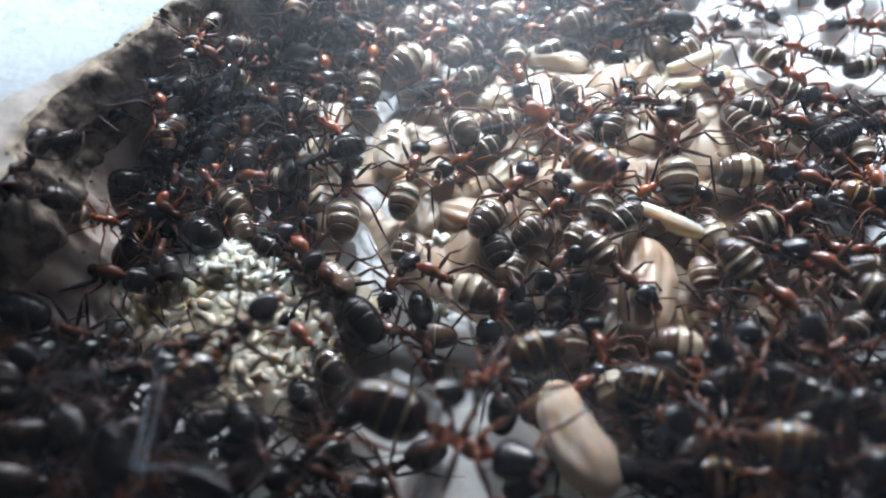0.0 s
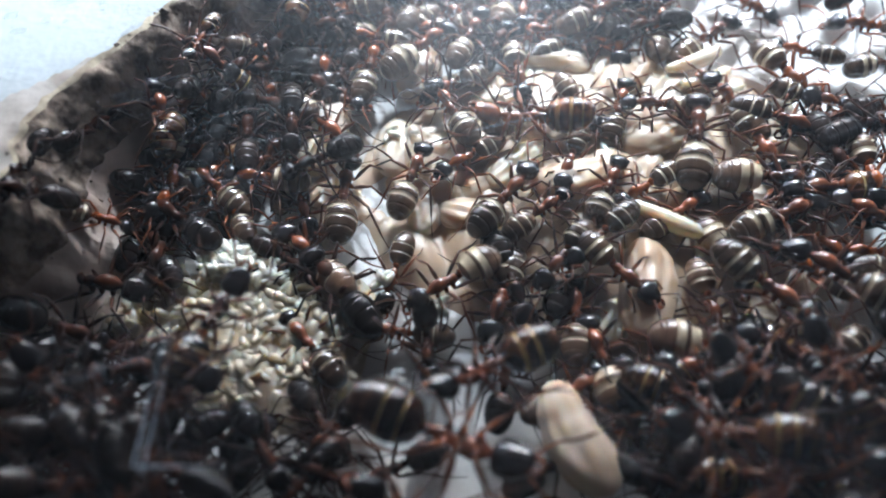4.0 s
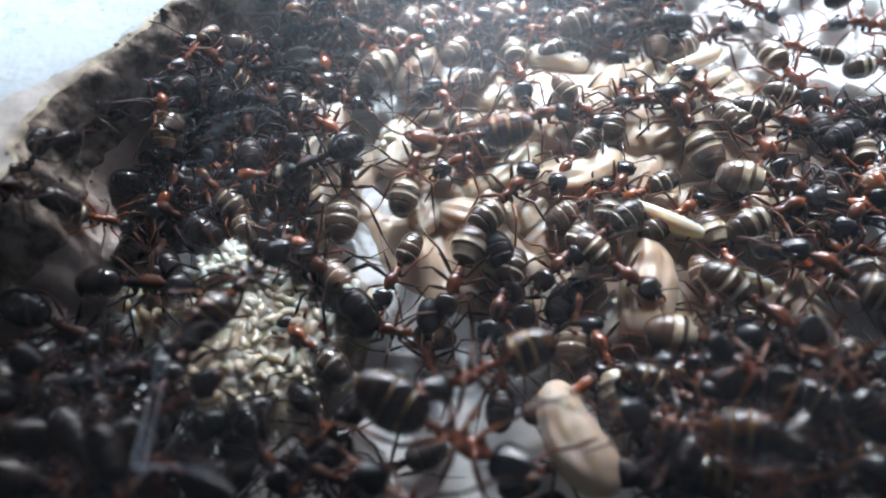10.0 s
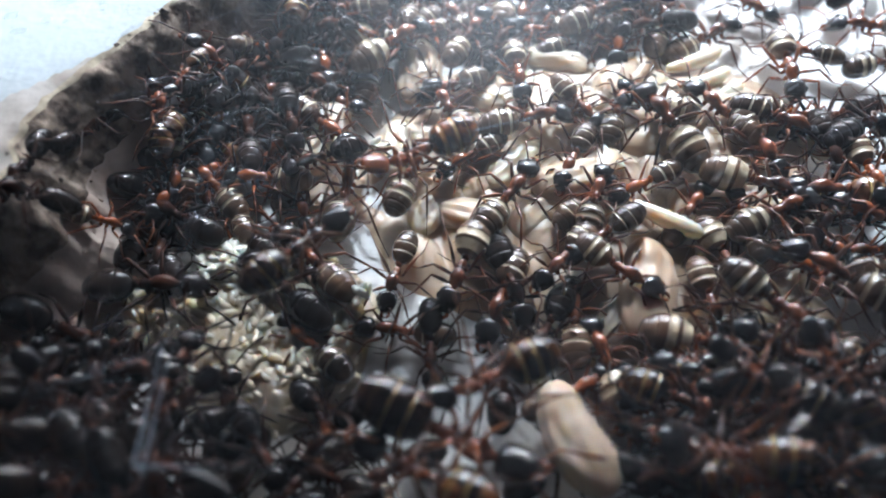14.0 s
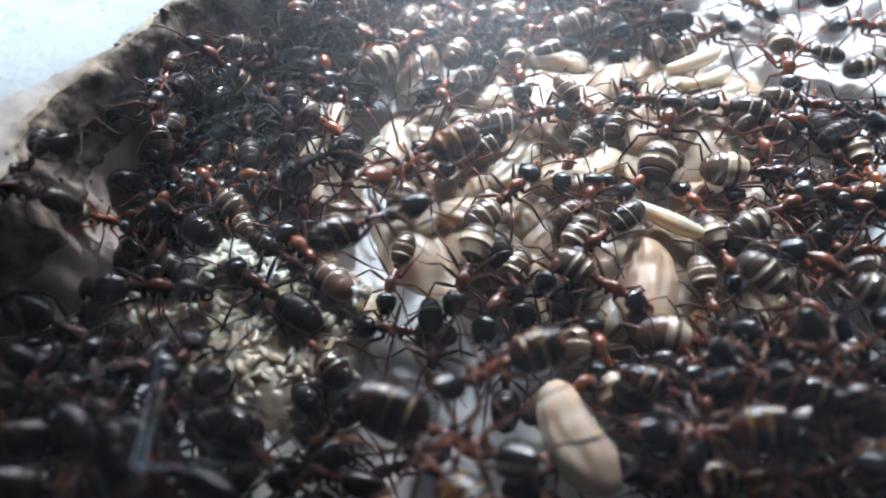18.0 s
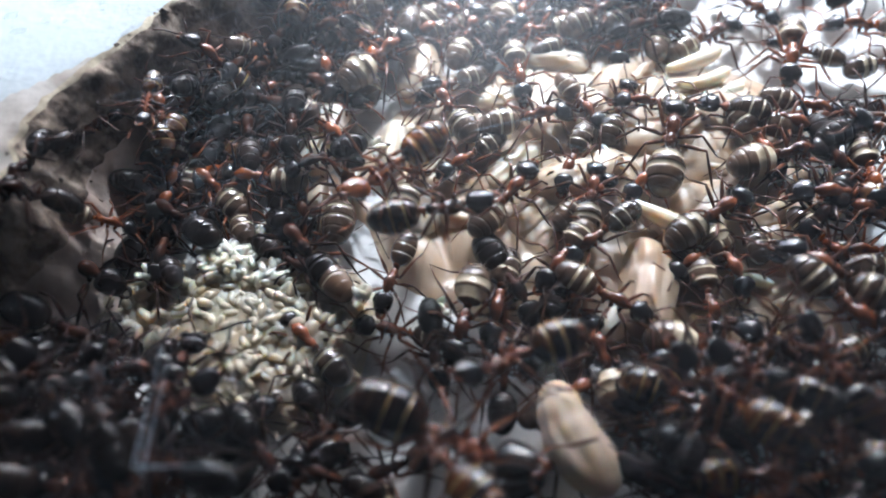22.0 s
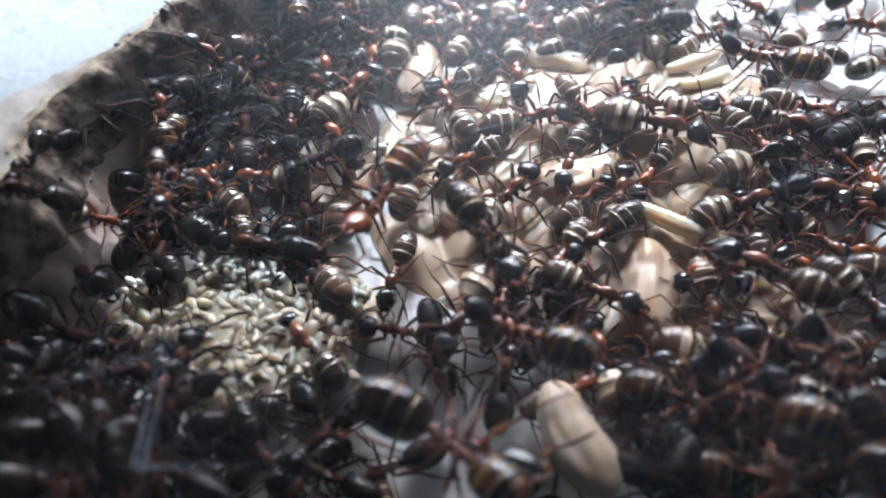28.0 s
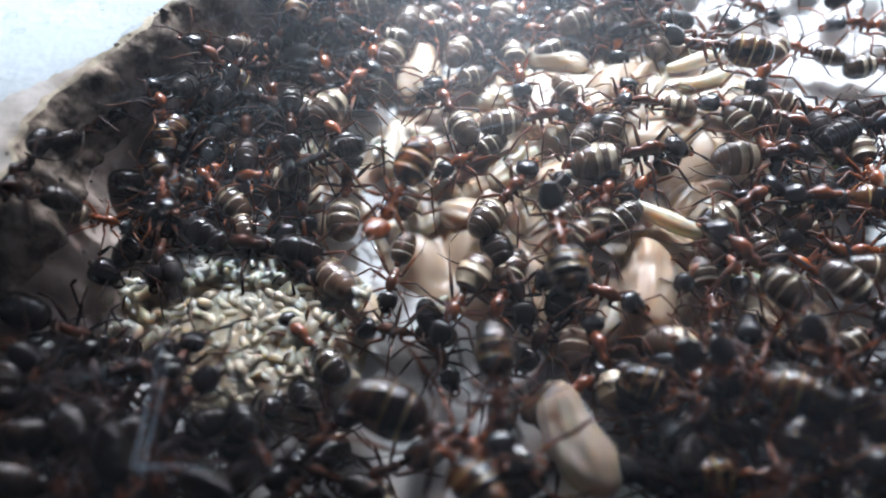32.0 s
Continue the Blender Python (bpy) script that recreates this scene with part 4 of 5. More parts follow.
def stir(name, seed):
    """The small shifts of an ant that keeps its place in the crowd."""
    r = random.Random(seed)
    ob = ANTS[name]
    place, turn, _ = ob.matrix_basis.decompose()
    rest = Matrix.Translation(place) @ turn.to_matrix().to_4x4()
    still = [(0.0, rest)]
    for k in range(1, 17):
        if r.random() < 0.6:
            still.append((2.0 * k - r.uniform(0.2, 1.6), rest @ pose(r.gauss(0, 0.10) * MM, r.gauss(0, 0.06) * MM, 0, 0, r.gauss(0, 1.0), r.gauss(0, 3.5))))
    still.append((32.0, rest))
    walk(ob, still)


MOVED = set()


def feel(name, seed):
    """The feelers of an ant that stands and searches."""
    r = random.Random(seed)
    for head in [c for c in ANTS[name].children if c.name.startswith("head")]:
        for a in [c for c in head.children if c.name.startswith("antenna")]:
            rest = a.matrix_basis.copy()
            walk(a, [(min(32.0, 0.8 * k), rest @ pose(0, 0, 0, r.uniform(-12, 12), r.uniform(-14, 14), r.uniform(-20, 20))) for k in range(41)])


def motions():
    crawl("am1", [(0, 6.35, 2.74, 8.0, 127), (0.5, 6.44, 2.64, 8.0, 133), (1, 6.41, 3.03, 8.0, 140), (1.5, 5.96, 3.15, 8.0, 147), (2, 5.31, 3.86, 8.0, 154), (2.5, 4.92, 4.07, 8.0, 161), (3, 4.85, 4.40, 8.0, 169), (3.5, 4.64, 4.32, 8.0, 175), (5.5, 4.14, 4.69, 8.0, 175), (6, 3.45, 4.37, 8.0, 175), (6.5, 3.12, 4.37, 8.0, 175), (7, 3.06, 4.18, 8.0, 175), (7.5, 2.76, 3.93, 8.0, 175), (8.5, 1.63, 2.96, 8.0, 178), (9, 1.27, 3.15, 8.0, 181), (10, 1.10, 2.86, 8.0, 186), (10.5, 0.37, 2.64, 8.0, 189), (11.5, -0.14, 2.36, 8.0, 195), (12, -0.66, 2.38, 8.0, 197), (12.5, -1.10, 1.97, 8.0, 200), (14, -1.61, 1.80, 8.0, 203), (16.5, -1.21, 1.57, 8.0, 205), (18.5, -1.83, 0.86, 8.0, 207), (19, -2.50, 0.60, 8.0, 207), (19.5, -2.63, 0.64, 8.0, 208), (20, -2.48, 0.98, 8.0, 209), (21.5, -2.75, 0.67, 8.0, 215), (22.5, -2.86, 0.81, 8.0, 220), (24, -3.17, 0.13, 8.0, 221), (24.5, -3.01, -0.02, 8.0, 220), (25, -3.34, -0.51, 8.0, 219), (25.5, -3.59, -0.49, 8.0, 218), (28.5, -3.08, -1.28, 8.0, 241), (29, -3.31, -1.72, 8.0, 243), (29.5, -3.01, -1.86, 8.0, 245), (30, -3.03, -2.17, 8.0, 246), (30.5, -3.00, -2.17, 8.0, 246), (31.5, -2.46, -1.36, 8.0, 245), (32, -2.44, -1.19, 8.0, 245)], 180)
    crawl("am2", [(0, -9.64, -9.06, 8.0, 54), (6, -10.81, -7.67, 8.0, 72), (8, -10.02, -7.36, 8.0, 57), (9, -9.58, -6.24, 8.0, 56), (10, -9.42, -6.03, 8.0, 53), (12, -8.73, -5.46, 8.0, 46), (13, -7.94, -4.40, 8.0, 46), (14.5, -6.36, -3.68, 8.0, 44), (16.5, -4.98, -2.72, 8.0, 38), (17, -4.63, -2.67, 8.0, 35), (18, -3.32, -2.36, 8.0, 26), (20, -2.58, -2.42, 8.0, 28), (21, -1.21, -2.22, 8.0, 21), (22, -0.20, -1.74, 8.0, 14), (24, 2.36, -2.60, 8.0, -13), (25.5, 3.23, -2.86, 8.0, -31), (28, 2.31, -3.52, 8.0, -60), (29, 2.93, -4.76, 8.0, -62), (30, 3.73, -8.21, 8.0, -78), (32, 2.43, -11.91, 8.0, -87)], 180)
    crawl("am3", [(0, 2.04, -10.67, 8.0, -156), (5.5, 1.76, -10.42, 8.0, -156), (9, 1.68, -10.52, 8.0, -157), (12.5, 1.36, -10.83, 8.0, -158), (14, 1.74, -10.98, 8.0, -158), (17, 1.76, -10.67, 8.0, -158), (17.5, 2.00, -10.54, 8.0, -158), (21, 2.14, -10.47, 8.0, -160), (21.5, 3.08, -9.99, 8.0, -160), (22, 2.97, -9.97, 8.0, -160), (22.5, 2.43, -10.53, 8.0, -161), (23, 2.10, -10.30, 8.0, -161), (23.5, 2.15, -10.95, 8.0, -164), (24, 2.36, -10.64, 8.0, -168), (24.5, 2.34, -10.68, 8.0, -171), (25.5, 3.47, -10.05, 8.0, -179), (28, 3.49, -8.54, 8.0, -206), (30, 5.35, -6.34, 8.0, -239), (31, 5.97, -4.70, 8.0, -263), (32, 5.74, -3.16, 8.0, -264)], 180)
    crawl("am4", [(0, 12.14, -13.38, 8.0, 167), (1, 13.19, -13.47, 8.0, 163), (2, 12.22, -13.57, 8.0, 172), (3, 11.09, -13.81, 8.0, 171), (3.5, 12.14, -13.44, 8.0, 171), (6, 11.96, -13.09, 8.0, 184), (8, 11.48, -12.82, 8.0, 179), (9, 10.85, -13.30, 8.0, 171), (10.5, 10.10, -12.86, 8.0, 169), (12, 9.91, -13.94, 8.0, 178), (13, 10.86, -14.33, 8.0, 167), (14.5, 11.88, -14.02, 8.0, 172), (17, 11.19, -13.85, 8.0, 184), (19, 11.01, -12.71, 8.0, 178), (20, 11.25, -12.54, 8.0, 171), (23, 12.75, -10.65, 8.0, 126), (25.5, 13.42, -9.47, 8.0, 125), (28, 13.35, -11.69, 8.0, 152), (29.5, 14.69, -10.64, 8.0, 155), (31, 14.07, -10.72, 8.0, 153), (32, 12.96, -10.65, 8.0, 155)], 180)
    crawl("am5", [(0, -14.00, 9.75, 8.0, -109), (8, -14.12, 9.51, 8.0, -109), (12, -14.38, 7.68, 8.0, -131), (14.5, -14.50, 6.76, 8.0, -110), (17, -15.33, 6.47, 8.0, -99), (20, -15.47, 6.46, 8.0, -95), (22, -16.06, 4.94, 8.0, -89), (25.5, -15.62, 3.28, 8.0, -81), (28, -14.38, -0.58, 8.0, -76), (30, -14.02, -0.83, 8.0, -76), (32, -14.08, -0.84, 8.0, -71)], 180)
    crawl("am6", [(0, 26.02, 2.94, 8.0, 163), (23, 24.42, 3.52, 8.0, 163), (25, 21.20, 5.68, 8.0, 147), (25.5, 20.19, 6.39, 8.0, 144), (28, 18.54, 9.02, 8.0, 156), (29, 17.92, 9.24, 8.0, 160), (31, 16.07, 9.77, 8.0, 163), (32, 15.46, 9.95, 8.0, 162)], 180)
    crawl("am7", [(0, -1.13, -16.81, 8.0, 156), (12, -1.09, -16.01, 8.0, 152), (13, -1.19, -15.23, 8.0, 155), (20, -0.50, -14.38, 8.0, 128), (22, -0.29, -14.15, 8.0, 132), (28, 0.48, -13.97, 8.0, 138), (32, -0.11, -13.88, 8.0, 130)], 180)
    crawl("a1", [(0, -0.77, 14.39, 1.5, 46), (1, -0.69, 14.84, 1.5, 45), (3.5, -1.04, 14.29, 1.5, 44), (7.5, -1.50, 14.26, 1.5, 43), (8, -1.95, 14.16, 1.5, 43), (9.5, -2.28, 13.66, 1.5, 42), (12.5, -3.11, 14.51, 1.5, 42), (13, -2.89, 14.49, 1.5, 41), (14, -2.97, 14.70, 1.5, 41), (14.5, -3.13, 14.37, 1.5, 41), (18, -2.30, 14.12, 1.5, 41), (18.5, -2.34, 14.08, 1.5, 42), (19.5, -3.28, 14.08, 1.5, 44), (20, -3.10, 14.03, 1.5, 45), (21, -3.36, 13.94, 1.5, 46), (22, -3.87, 13.39, 1.5, 48), (22.5, -4.42, 13.27, 1.5, 49), (24, -4.71, 12.23, 1.5, 51), (25.5, -4.73, 11.64, 1.5, 52), (27.5, -5.60, 10.43, 1.5, 54), (29, -5.54, 10.12, 1.5, 54), (30, -5.40, 10.36, 1.5, 54), (31.5, -5.46, 10.39, 1.5, 54), (32, -5.74, 10.47, 1.5, 54)])
    crawl("a11", [(0, 6.26, 1.38, 1.0, 41), (0.5, 6.32, 1.54, 1.0, 40), (1.5, 6.39, 1.51, 1.0, 40), (2, 6.17, 1.92, 1.0, 39), (3, 6.11, 1.47, 1.0, 39), (3.5, 5.83, 1.57, 1.0, 38), (6, 6.11, 1.43, 1.0, 36), (7, 6.86, 1.45, 1.0, 35), (7.5, 7.46, 1.37, 1.0, 35), (8, 7.99, 1.77, 1.0, 35), (8.5, 8.42, 1.71, 1.0, 35), (9, 8.45, 1.66, 1.0, 35), (10, 8.43, 2.27, 1.0, 36), (11, 8.65, 2.23, 1.0, 37), (11.5, 8.36, 1.81, 1.0, 38), (12, 8.56, 2.12, 1.0, 38), (14, 8.69, 2.52, 1.0, 41), (32, 8.55, 2.40, 1.0, 41)])
    crawl("a13", [(0, -0.25, -3.17, 1.2, 153), (2, 0.17, -3.80, 1.2, 203), (6, 0.29, -3.30, 1.2, 221), (10, 0.78, -3.19, 1.2, 252), (17, 1.13, -2.60, 1.2, 250), (20, 1.40, -4.90, 1.2, 261), (23, 1.00, -5.89, 1.2, 253), (28, 0.96, -5.62, 1.2, 245), (32, 0.77, -4.89, 1.2, 244)])
    crawl("a18", [(0, -0.87, -6.71, 0.5, -80), (10, -0.71, -7.25, 0.5, -89), (32, -0.22, -7.18, 0.5, -74)])
    crawl("a24", [(0, 9.64, -3.19, 1.5, -54), (5.5, 9.68, -3.08, 1.5, -48), (9.5, 9.63, -3.00, 1.5, -45), (13, 9.68, -3.10, 1.5, -42), (14, 9.76, -2.97, 1.5, -41), (14.5, 9.56, -3.24, 1.5, -41), (16.5, 8.92, -3.41, 1.5, -39), (17, 8.52, -3.89, 1.5, -38), (17.5, 8.63, -3.77, 1.5, -38), (18.5, 8.71, -3.97, 1.5, -37), (20, 8.65, -3.84, 1.5, -36), (21, 8.69, -4.62, 1.5, -36), (21.5, 8.61, -4.46, 1.5, -35), (22, 8.83, -4.61, 1.5, -35), (23, 8.38, -4.00, 1.5, -35), (24, 8.33, -4.59, 1.5, -32), (25.5, 8.31, -4.26, 1.5, -28), (32, 8.31, -4.26, 1.5, -28)])
    crawl("a24b", [(0, 9.73, 2.86, 1.5, 65), (7.5, 9.80, 3.04, 1.5, 65), (9.5, 10.09, 2.52, 1.5, 66), (13, 10.21, 2.46, 1.5, 70), (13.5, 9.40, 2.41, 1.5, 71), (14, 8.91, 2.24, 1.5, 72), (16.5, 8.28, 2.34, 1.5, 75), (18, 8.34, 1.59, 1.5, 76), (19, 8.37, 2.00, 1.5, 76), (20, 8.23, 2.24, 1.5, 76), (21, 8.20, 2.01, 1.5, 76), (21.5, 8.26, 2.13, 1.5, 76), (22, 8.62, 2.36, 1.5, 76), (22.5, 9.86, 2.24, 1.5, 76), (23, 10.31, 2.29, 1.5, 75), (24.5, 10.23, 2.40, 1.5, 75), (25, 11.03, 2.40, 1.5, 75), (25.5, 11.06, 2.64, 1.5, 75), (27.5, 10.61, 2.51, 1.5, 75), (28.5, 10.00, 2.05, 1.5, 75), (30.5, 9.79, 2.12, 1.5, 76), (31.5, 10.03, 2.13, 1.5, 76), (32, 9.42, 2.02, 1.5, 76)])
    crawl("a26", [(0, 13.79, 5.77, 1.5, 89), (3.5, 15.36, 6.77, 1.5, 77), (7, 15.19, 6.57, 1.5, 104), (7.5, 15.12, 6.86, 1.5, 107), (8, 14.78, 6.55, 1.5, 111), (8.5, 14.69, 6.21, 1.5, 111), (9, 15.19, 6.97, 1.5, 110), (9.5, 15.61, 7.08, 1.5, 109), (10, 14.81, 7.65, 1.5, 109), (10.5, 14.95, 8.97, 1.5, 110), (11, 14.63, 8.44, 1.5, 111), (11.5, 14.63, 7.86, 1.5, 112), (12, 15.00, 7.89, 1.5, 112), (12.5, 14.26, 8.18, 1.5, 113), (14, 13.61, 7.84, 1.5, 116), (14.5, 12.93, 5.81, 1.5, 118), (16.5, 13.19, 5.42, 1.5, 79), (17, 13.37, 5.53, 1.5, 71), (17.5, 13.23, 6.45, 1.5, 72), (18, 13.49, 6.79, 1.5, 72), (19, 12.80, 6.50, 1.5, 74), (19.5, 12.98, 6.71, 1.5, 74), (20.5, 13.80, 6.30, 1.5, 74), (21, 13.93, 6.46, 1.5, 74), (21.5, 13.74, 6.23, 1.5, 75), (22.5, 13.70, 6.30, 1.5, 75), (23, 13.23, 6.33, 1.5, 75), (23.5, 13.02, 6.22, 1.5, 65), (24, 13.33, 6.12, 1.5, 52), (24.5, 13.24, 5.84, 1.5, 38), (25, 12.95, 6.33, 1.5, 24), (25.5, 13.01, 6.17, 1.5, 12), (27.5, 13.37, 7.60, 1.5, -15), (28, 13.30, 7.26, 1.5, -21), (28.5, 13.42, 6.99, 1.5, -14), (29.5, 13.27, 7.23, 1.5, 1), (30, 12.69, 6.06, 1.5, 9), (30.5, 12.39, 5.58, 1.5, 9), (31, 12.43, 5.36, 1.5, 9), (31.5, 11.82, 4.82, 1.5, 10), (32, 11.64, 4.93, 1.5, 10)])
    crawl("a27", [(0, 12.11, 2.81, 1.2, -141), (7, 11.51, 2.83, 1.2, -151), (7.5, 11.99, 3.04, 1.2, -152), (9, 12.01, 2.96, 1.2, -152), (10, 11.33, 2.41, 1.2, -152), (10.5, 11.01, 2.32, 1.2, -152), (11.5, 11.11, 2.28, 1.2, -151), (12, 11.03, 2.70, 1.2, -151), (13.5, 11.02, 2.57, 1.2, -150), (14, 11.61, 3.06, 1.2, -150), (28, 12.15, 3.80, 1.2, -123), (32, 12.00, 3.45, 1.2, -137)])
    crawl("a28", [(0, 19.73, 3.72, 1.5, 0), (5.5, 19.59, 2.89, 1.5, -9), (6.5, 19.68, 2.75, 1.5, -11), (7, 19.81, 2.90, 1.5, -11), (7.5, 19.67, 2.68, 1.5, -12), (10, 19.65, 2.56, 1.5, -17), (11.5, 19.64, 2.75, 1.5, -20), (12, 19.37, 2.66, 1.5, -20), (12.5, 18.94, 2.81, 1.5, -21), (14, 18.72, 2.75, 1.5, -21), (17, 19.10, 2.94, 1.5, -19), (18, 18.96, 3.49, 1.5, -9), (19.5, 20.14, 4.44, 1.5, 7), (21, 20.51, 4.75, 1.5, 13), (22, 20.58, 5.01, 1.5, 14), (23, 20.57, 4.87, 1.5, 16), (24, 20.20, 4.93, 1.5, 17), (24.5, 20.44, 5.41, 1.5, 18), (25, 20.22, 5.18, 1.5, 19), (25.5, 19.66, 4.75, 1.5, 19), (28, 19.00, 4.88, 1.5, 23), (29.5, 19.12, 5.15, 1.5, 18), (30.5, 19.28, 4.81, 1.5, 14), (31, 19.67, 5.06, 1.5, 12), (31.5, 20.02, 5.57, 1.5, 10), (32, 19.74, 5.02, 1.5, 8)])
    crawl("a30", [(0, 18.26, 9.72, 1.0, 111), (7.5, 17.77, 9.93, 1.0, 117), (8.5, 17.28, 9.99, 1.0, 117), (9, 17.24, 10.06, 1.0, 117), (9.5, 16.81, 10.35, 1.0, 117), (12, 16.70, 9.85, 1.0, 117), (17, 18.53, 8.60, 1.0, 148), (32, 18.65, 8.76, 1.0, 157)])
    crawl("a32", [(0, 22.49, 11.90, 1.0, -66), (11, 22.54, 11.79, 1.0, -74), (12, 21.86, 11.99, 1.0, -97), (14.5, 22.64, 12.77, 1.0, -92), (20, 22.42, 13.35, 1.0, -100), (23, 23.30, 14.12, 1.0, -111), (25.5, 23.00, 13.94, 1.0, -122), (32, 21.04, 12.55, 1.0, -120)])
    crawl("s7h", [(0, 23.89, 10.01, 1.0, -22), (12, 23.26, 9.58, 1.0, -20), (14.5, 22.29, 8.43, 1.0, -18), (17, 23.24, 9.45, 1.0, -16), (32, 23.25, 8.93, 1.0, -25)])
    crawl("s38", [(0, 21.78, 2.80, 1.5, 157), (3.5, 21.79, 2.30, 1.5, 170), (4.75, 23.35, 3.15, 1.5, 227), (6, 24.91, 4.01, 1.5, 283), (8, 24.92, -0.11, 1.5, 284), (10, 23.64, 1.15, 1.5, 230), (12, 22.36, 2.42, 1.5, 177), (20, 22.73, 2.02, 1.5, 177), (28, 22.60, 2.32, 1.5, 169), (32, 22.19, 1.83, 1.5, 177)])
    crawl("a40", [(0, 20.88, 1.95, 1.0, -127), (5.5, 21.22, 2.45, 1.0, -131), (6, 21.35, 2.01, 1.0, -131), (6.5, 21.19, 1.63, 1.0, -131), (10.5, 21.28, 1.44, 1.0, -131), (11, 21.33, 1.44, 1.0, -131), (11.5, 21.06, 1.37, 1.0, -131), (13, 21.54, 0.94, 1.0, -131), (14.5, 22.22, 0.88, 1.0, -132), (18.5, 22.46, 0.65, 1.0, -132), (22.5, 22.05, 1.50, 1.0, -132), (25, 21.98, 1.71, 1.0, -132), (25.5, 21.72, 1.65, 1.0, -132), (27.5, 21.62, 1.93, 1.0, -132), (28.5, 21.05, 2.01, 1.0, -131), (29, 21.19, 1.96, 1.0, -130), (30, 20.73, 1.56, 1.0, -129), (30.5, 20.77, 1.33, 1.0, -128), (31, 20.86, 0.72, 1.0, -128), (32, 20.86, 0.72, 1.0, -128)])
    crawl("a41", [(0, 13.97, 1.68, 1.0, 33), (10, 13.75, 1.30, 1.0, 33), (17, 14.90, 1.93, 1.0, 100), (19.5, 14.54, 0.11, 1.0, 157), (22, 14.18, -1.74, 1.0, 215), (32, 14.30, -2.31, 1.0, 224)])
    crawl("c6", [(0, 19.61, 0.65, 1.5, 22), (17, 19.24, 1.04, 1.5, 28), (20, 18.70, 0.90, 1.5, 30), (21, 17.14, 1.46, 1.5, 29), (22, 15.54, 0.83, 1.5, 33), (25.5, 16.09, 0.63, 1.5, 17), (28, 17.41, 1.56, 1.5, 18), (30, 17.51, 1.35, 1.5, 15), (32, 17.48, 1.59, 1.5, 33)])
    crawl("a42", [(0, 17.89, 1.98, 1.2, 99), (17, 17.24, 0.67, 1.2, 96), (32, 17.56, 0.68, 1.2, 95)])
    crawl("e44", [(0, 17.07, -4.94, 2.5, -53), (1, 17.10, -5.18, 2.5, -51), (1.5, 17.24, -4.97, 2.5, -51), (2, 17.27, -5.12, 2.5, -50), (3.5, 17.03, -4.88, 2.5, -48), (5.5, 17.23, -4.78, 2.5, -45), (7.5, 16.58, -6.06, 2.5, -41), (8, 16.44, -5.95, 2.5, -40), (8.5, 16.35, -6.16, 2.5, -40), (11.5, 16.53, -5.86, 2.5, -43), (13, 16.72, -6.01, 2.5, -44), (13.5, 17.33, -5.83, 2.5, -45), (14.5, 17.38, -5.97, 2.5, -45), (16.5, 17.83, -5.68, 2.5, -47), (17, 18.13, -5.49, 2.5, -48), (18, 18.24, -5.63, 2.5, -49), (19, 19.77, -5.63, 2.5, -50), (19.5, 20.04, -6.01, 2.5, -51), (20.5, 20.50, -5.85, 2.5, -51), (22.5, 20.86, -5.94, 2.5, -51), (23, 21.34, -5.87, 2.5, -51), (23.5, 22.08, -5.80, 2.5, -51), (24, 22.26, -5.98, 2.5, -51), (24.5, 22.12, -6.20, 2.5, -50), (25, 22.25, -6.07, 2.5, -50), (25.5, 21.95, -5.89, 2.5, -50), (32, 22.44, -6.23, 2.5, -50)])
    crawl("c7", [(0, 20.56, -3.65, 2.5, 143), (23, 20.27, -3.65, 2.5, 143), (25.5, 18.93, -3.41, 2.5, 140), (28, 17.03, -3.53, 2.5, 149), (30, 16.50, -4.07, 2.5, 145), (32, 16.19, -2.86, 2.5, 127)])
    crawl("a46", [(0, 14.41, -7.67, 1.0, -10), (8, 14.35, -7.11, 1.0, -12), (17, 13.88, -7.21, 1.0, -15), (28, 14.50, -7.87, 1.0, -15), (32, 14.08, -7.85, 1.0, -15)])
    crawl("a47", [(0, 19.57, -7.91, 2.5, -142), (10, 18.55, -9.44, 2.5, -143), (32, 18.89, -8.66, 2.5, -149)])
    crawl("e9", [(0, 13.27, -12.30, 1.5, 93), (6, 12.91, -11.81, 1.5, 91), (9, 12.89, -11.42, 1.5, 94), (10.5, 12.65, -9.91, 1.5, 88), (12, 12.58, -10.32, 1.5, 89), (17, 12.31, -10.84, 1.5, 86), (22, 12.47, -11.15, 1.5, 90), (28, 12.48, -10.34, 1.5, 82), (32, 12.54, -9.99, 1.5, 82)])
    crawl("a53", [(0, -18.72, -2.81, 0.8, -15), (0.5, -18.77, -2.80, 0.8, -14), (2, -18.41, -3.37, 0.8, -13), (2.5, -18.69, -3.52, 0.8, -13), (3.5, -18.73, -3.49, 0.8, -12), (7, -18.08, -3.39, 0.8, -9), (8, -17.66, -3.31, 0.8, -8), (8.5, -17.69, -3.32, 0.8, -7), (9.5, -16.45, -3.52, 0.8, -6), (10.5, -16.37, -3.54, 0.8, -4), (11.5, -15.78, -3.99, 0.8, -3), (12, -15.84, -3.90, 0.8, -2), (12.5, -15.91, -3.41, 0.8, -2), (14, -15.72, -3.60, 0.8, -2), (14.5, -15.27, -3.75, 0.8, -2), (16.5, -15.52, -4.09, 0.8, -3), (18.5, -16.05, -3.76, 0.8, -4), (19, -16.23, -3.83, 0.8, -4), (20, -17.08, -3.71, 0.8, -4), (21, -18.14, -3.44, 0.8, -17), (22, -20.04, -2.40, 0.8, -28), (23, -20.30, -2.41, 0.8, -39), (25.5, -20.82, -2.09, 0.8, -28), (28, -20.49, -2.33, 0.8, -35), (30, -20.36, -2.27, 0.8, -35), (32, -20.56, -1.80, 0.8, -27)])
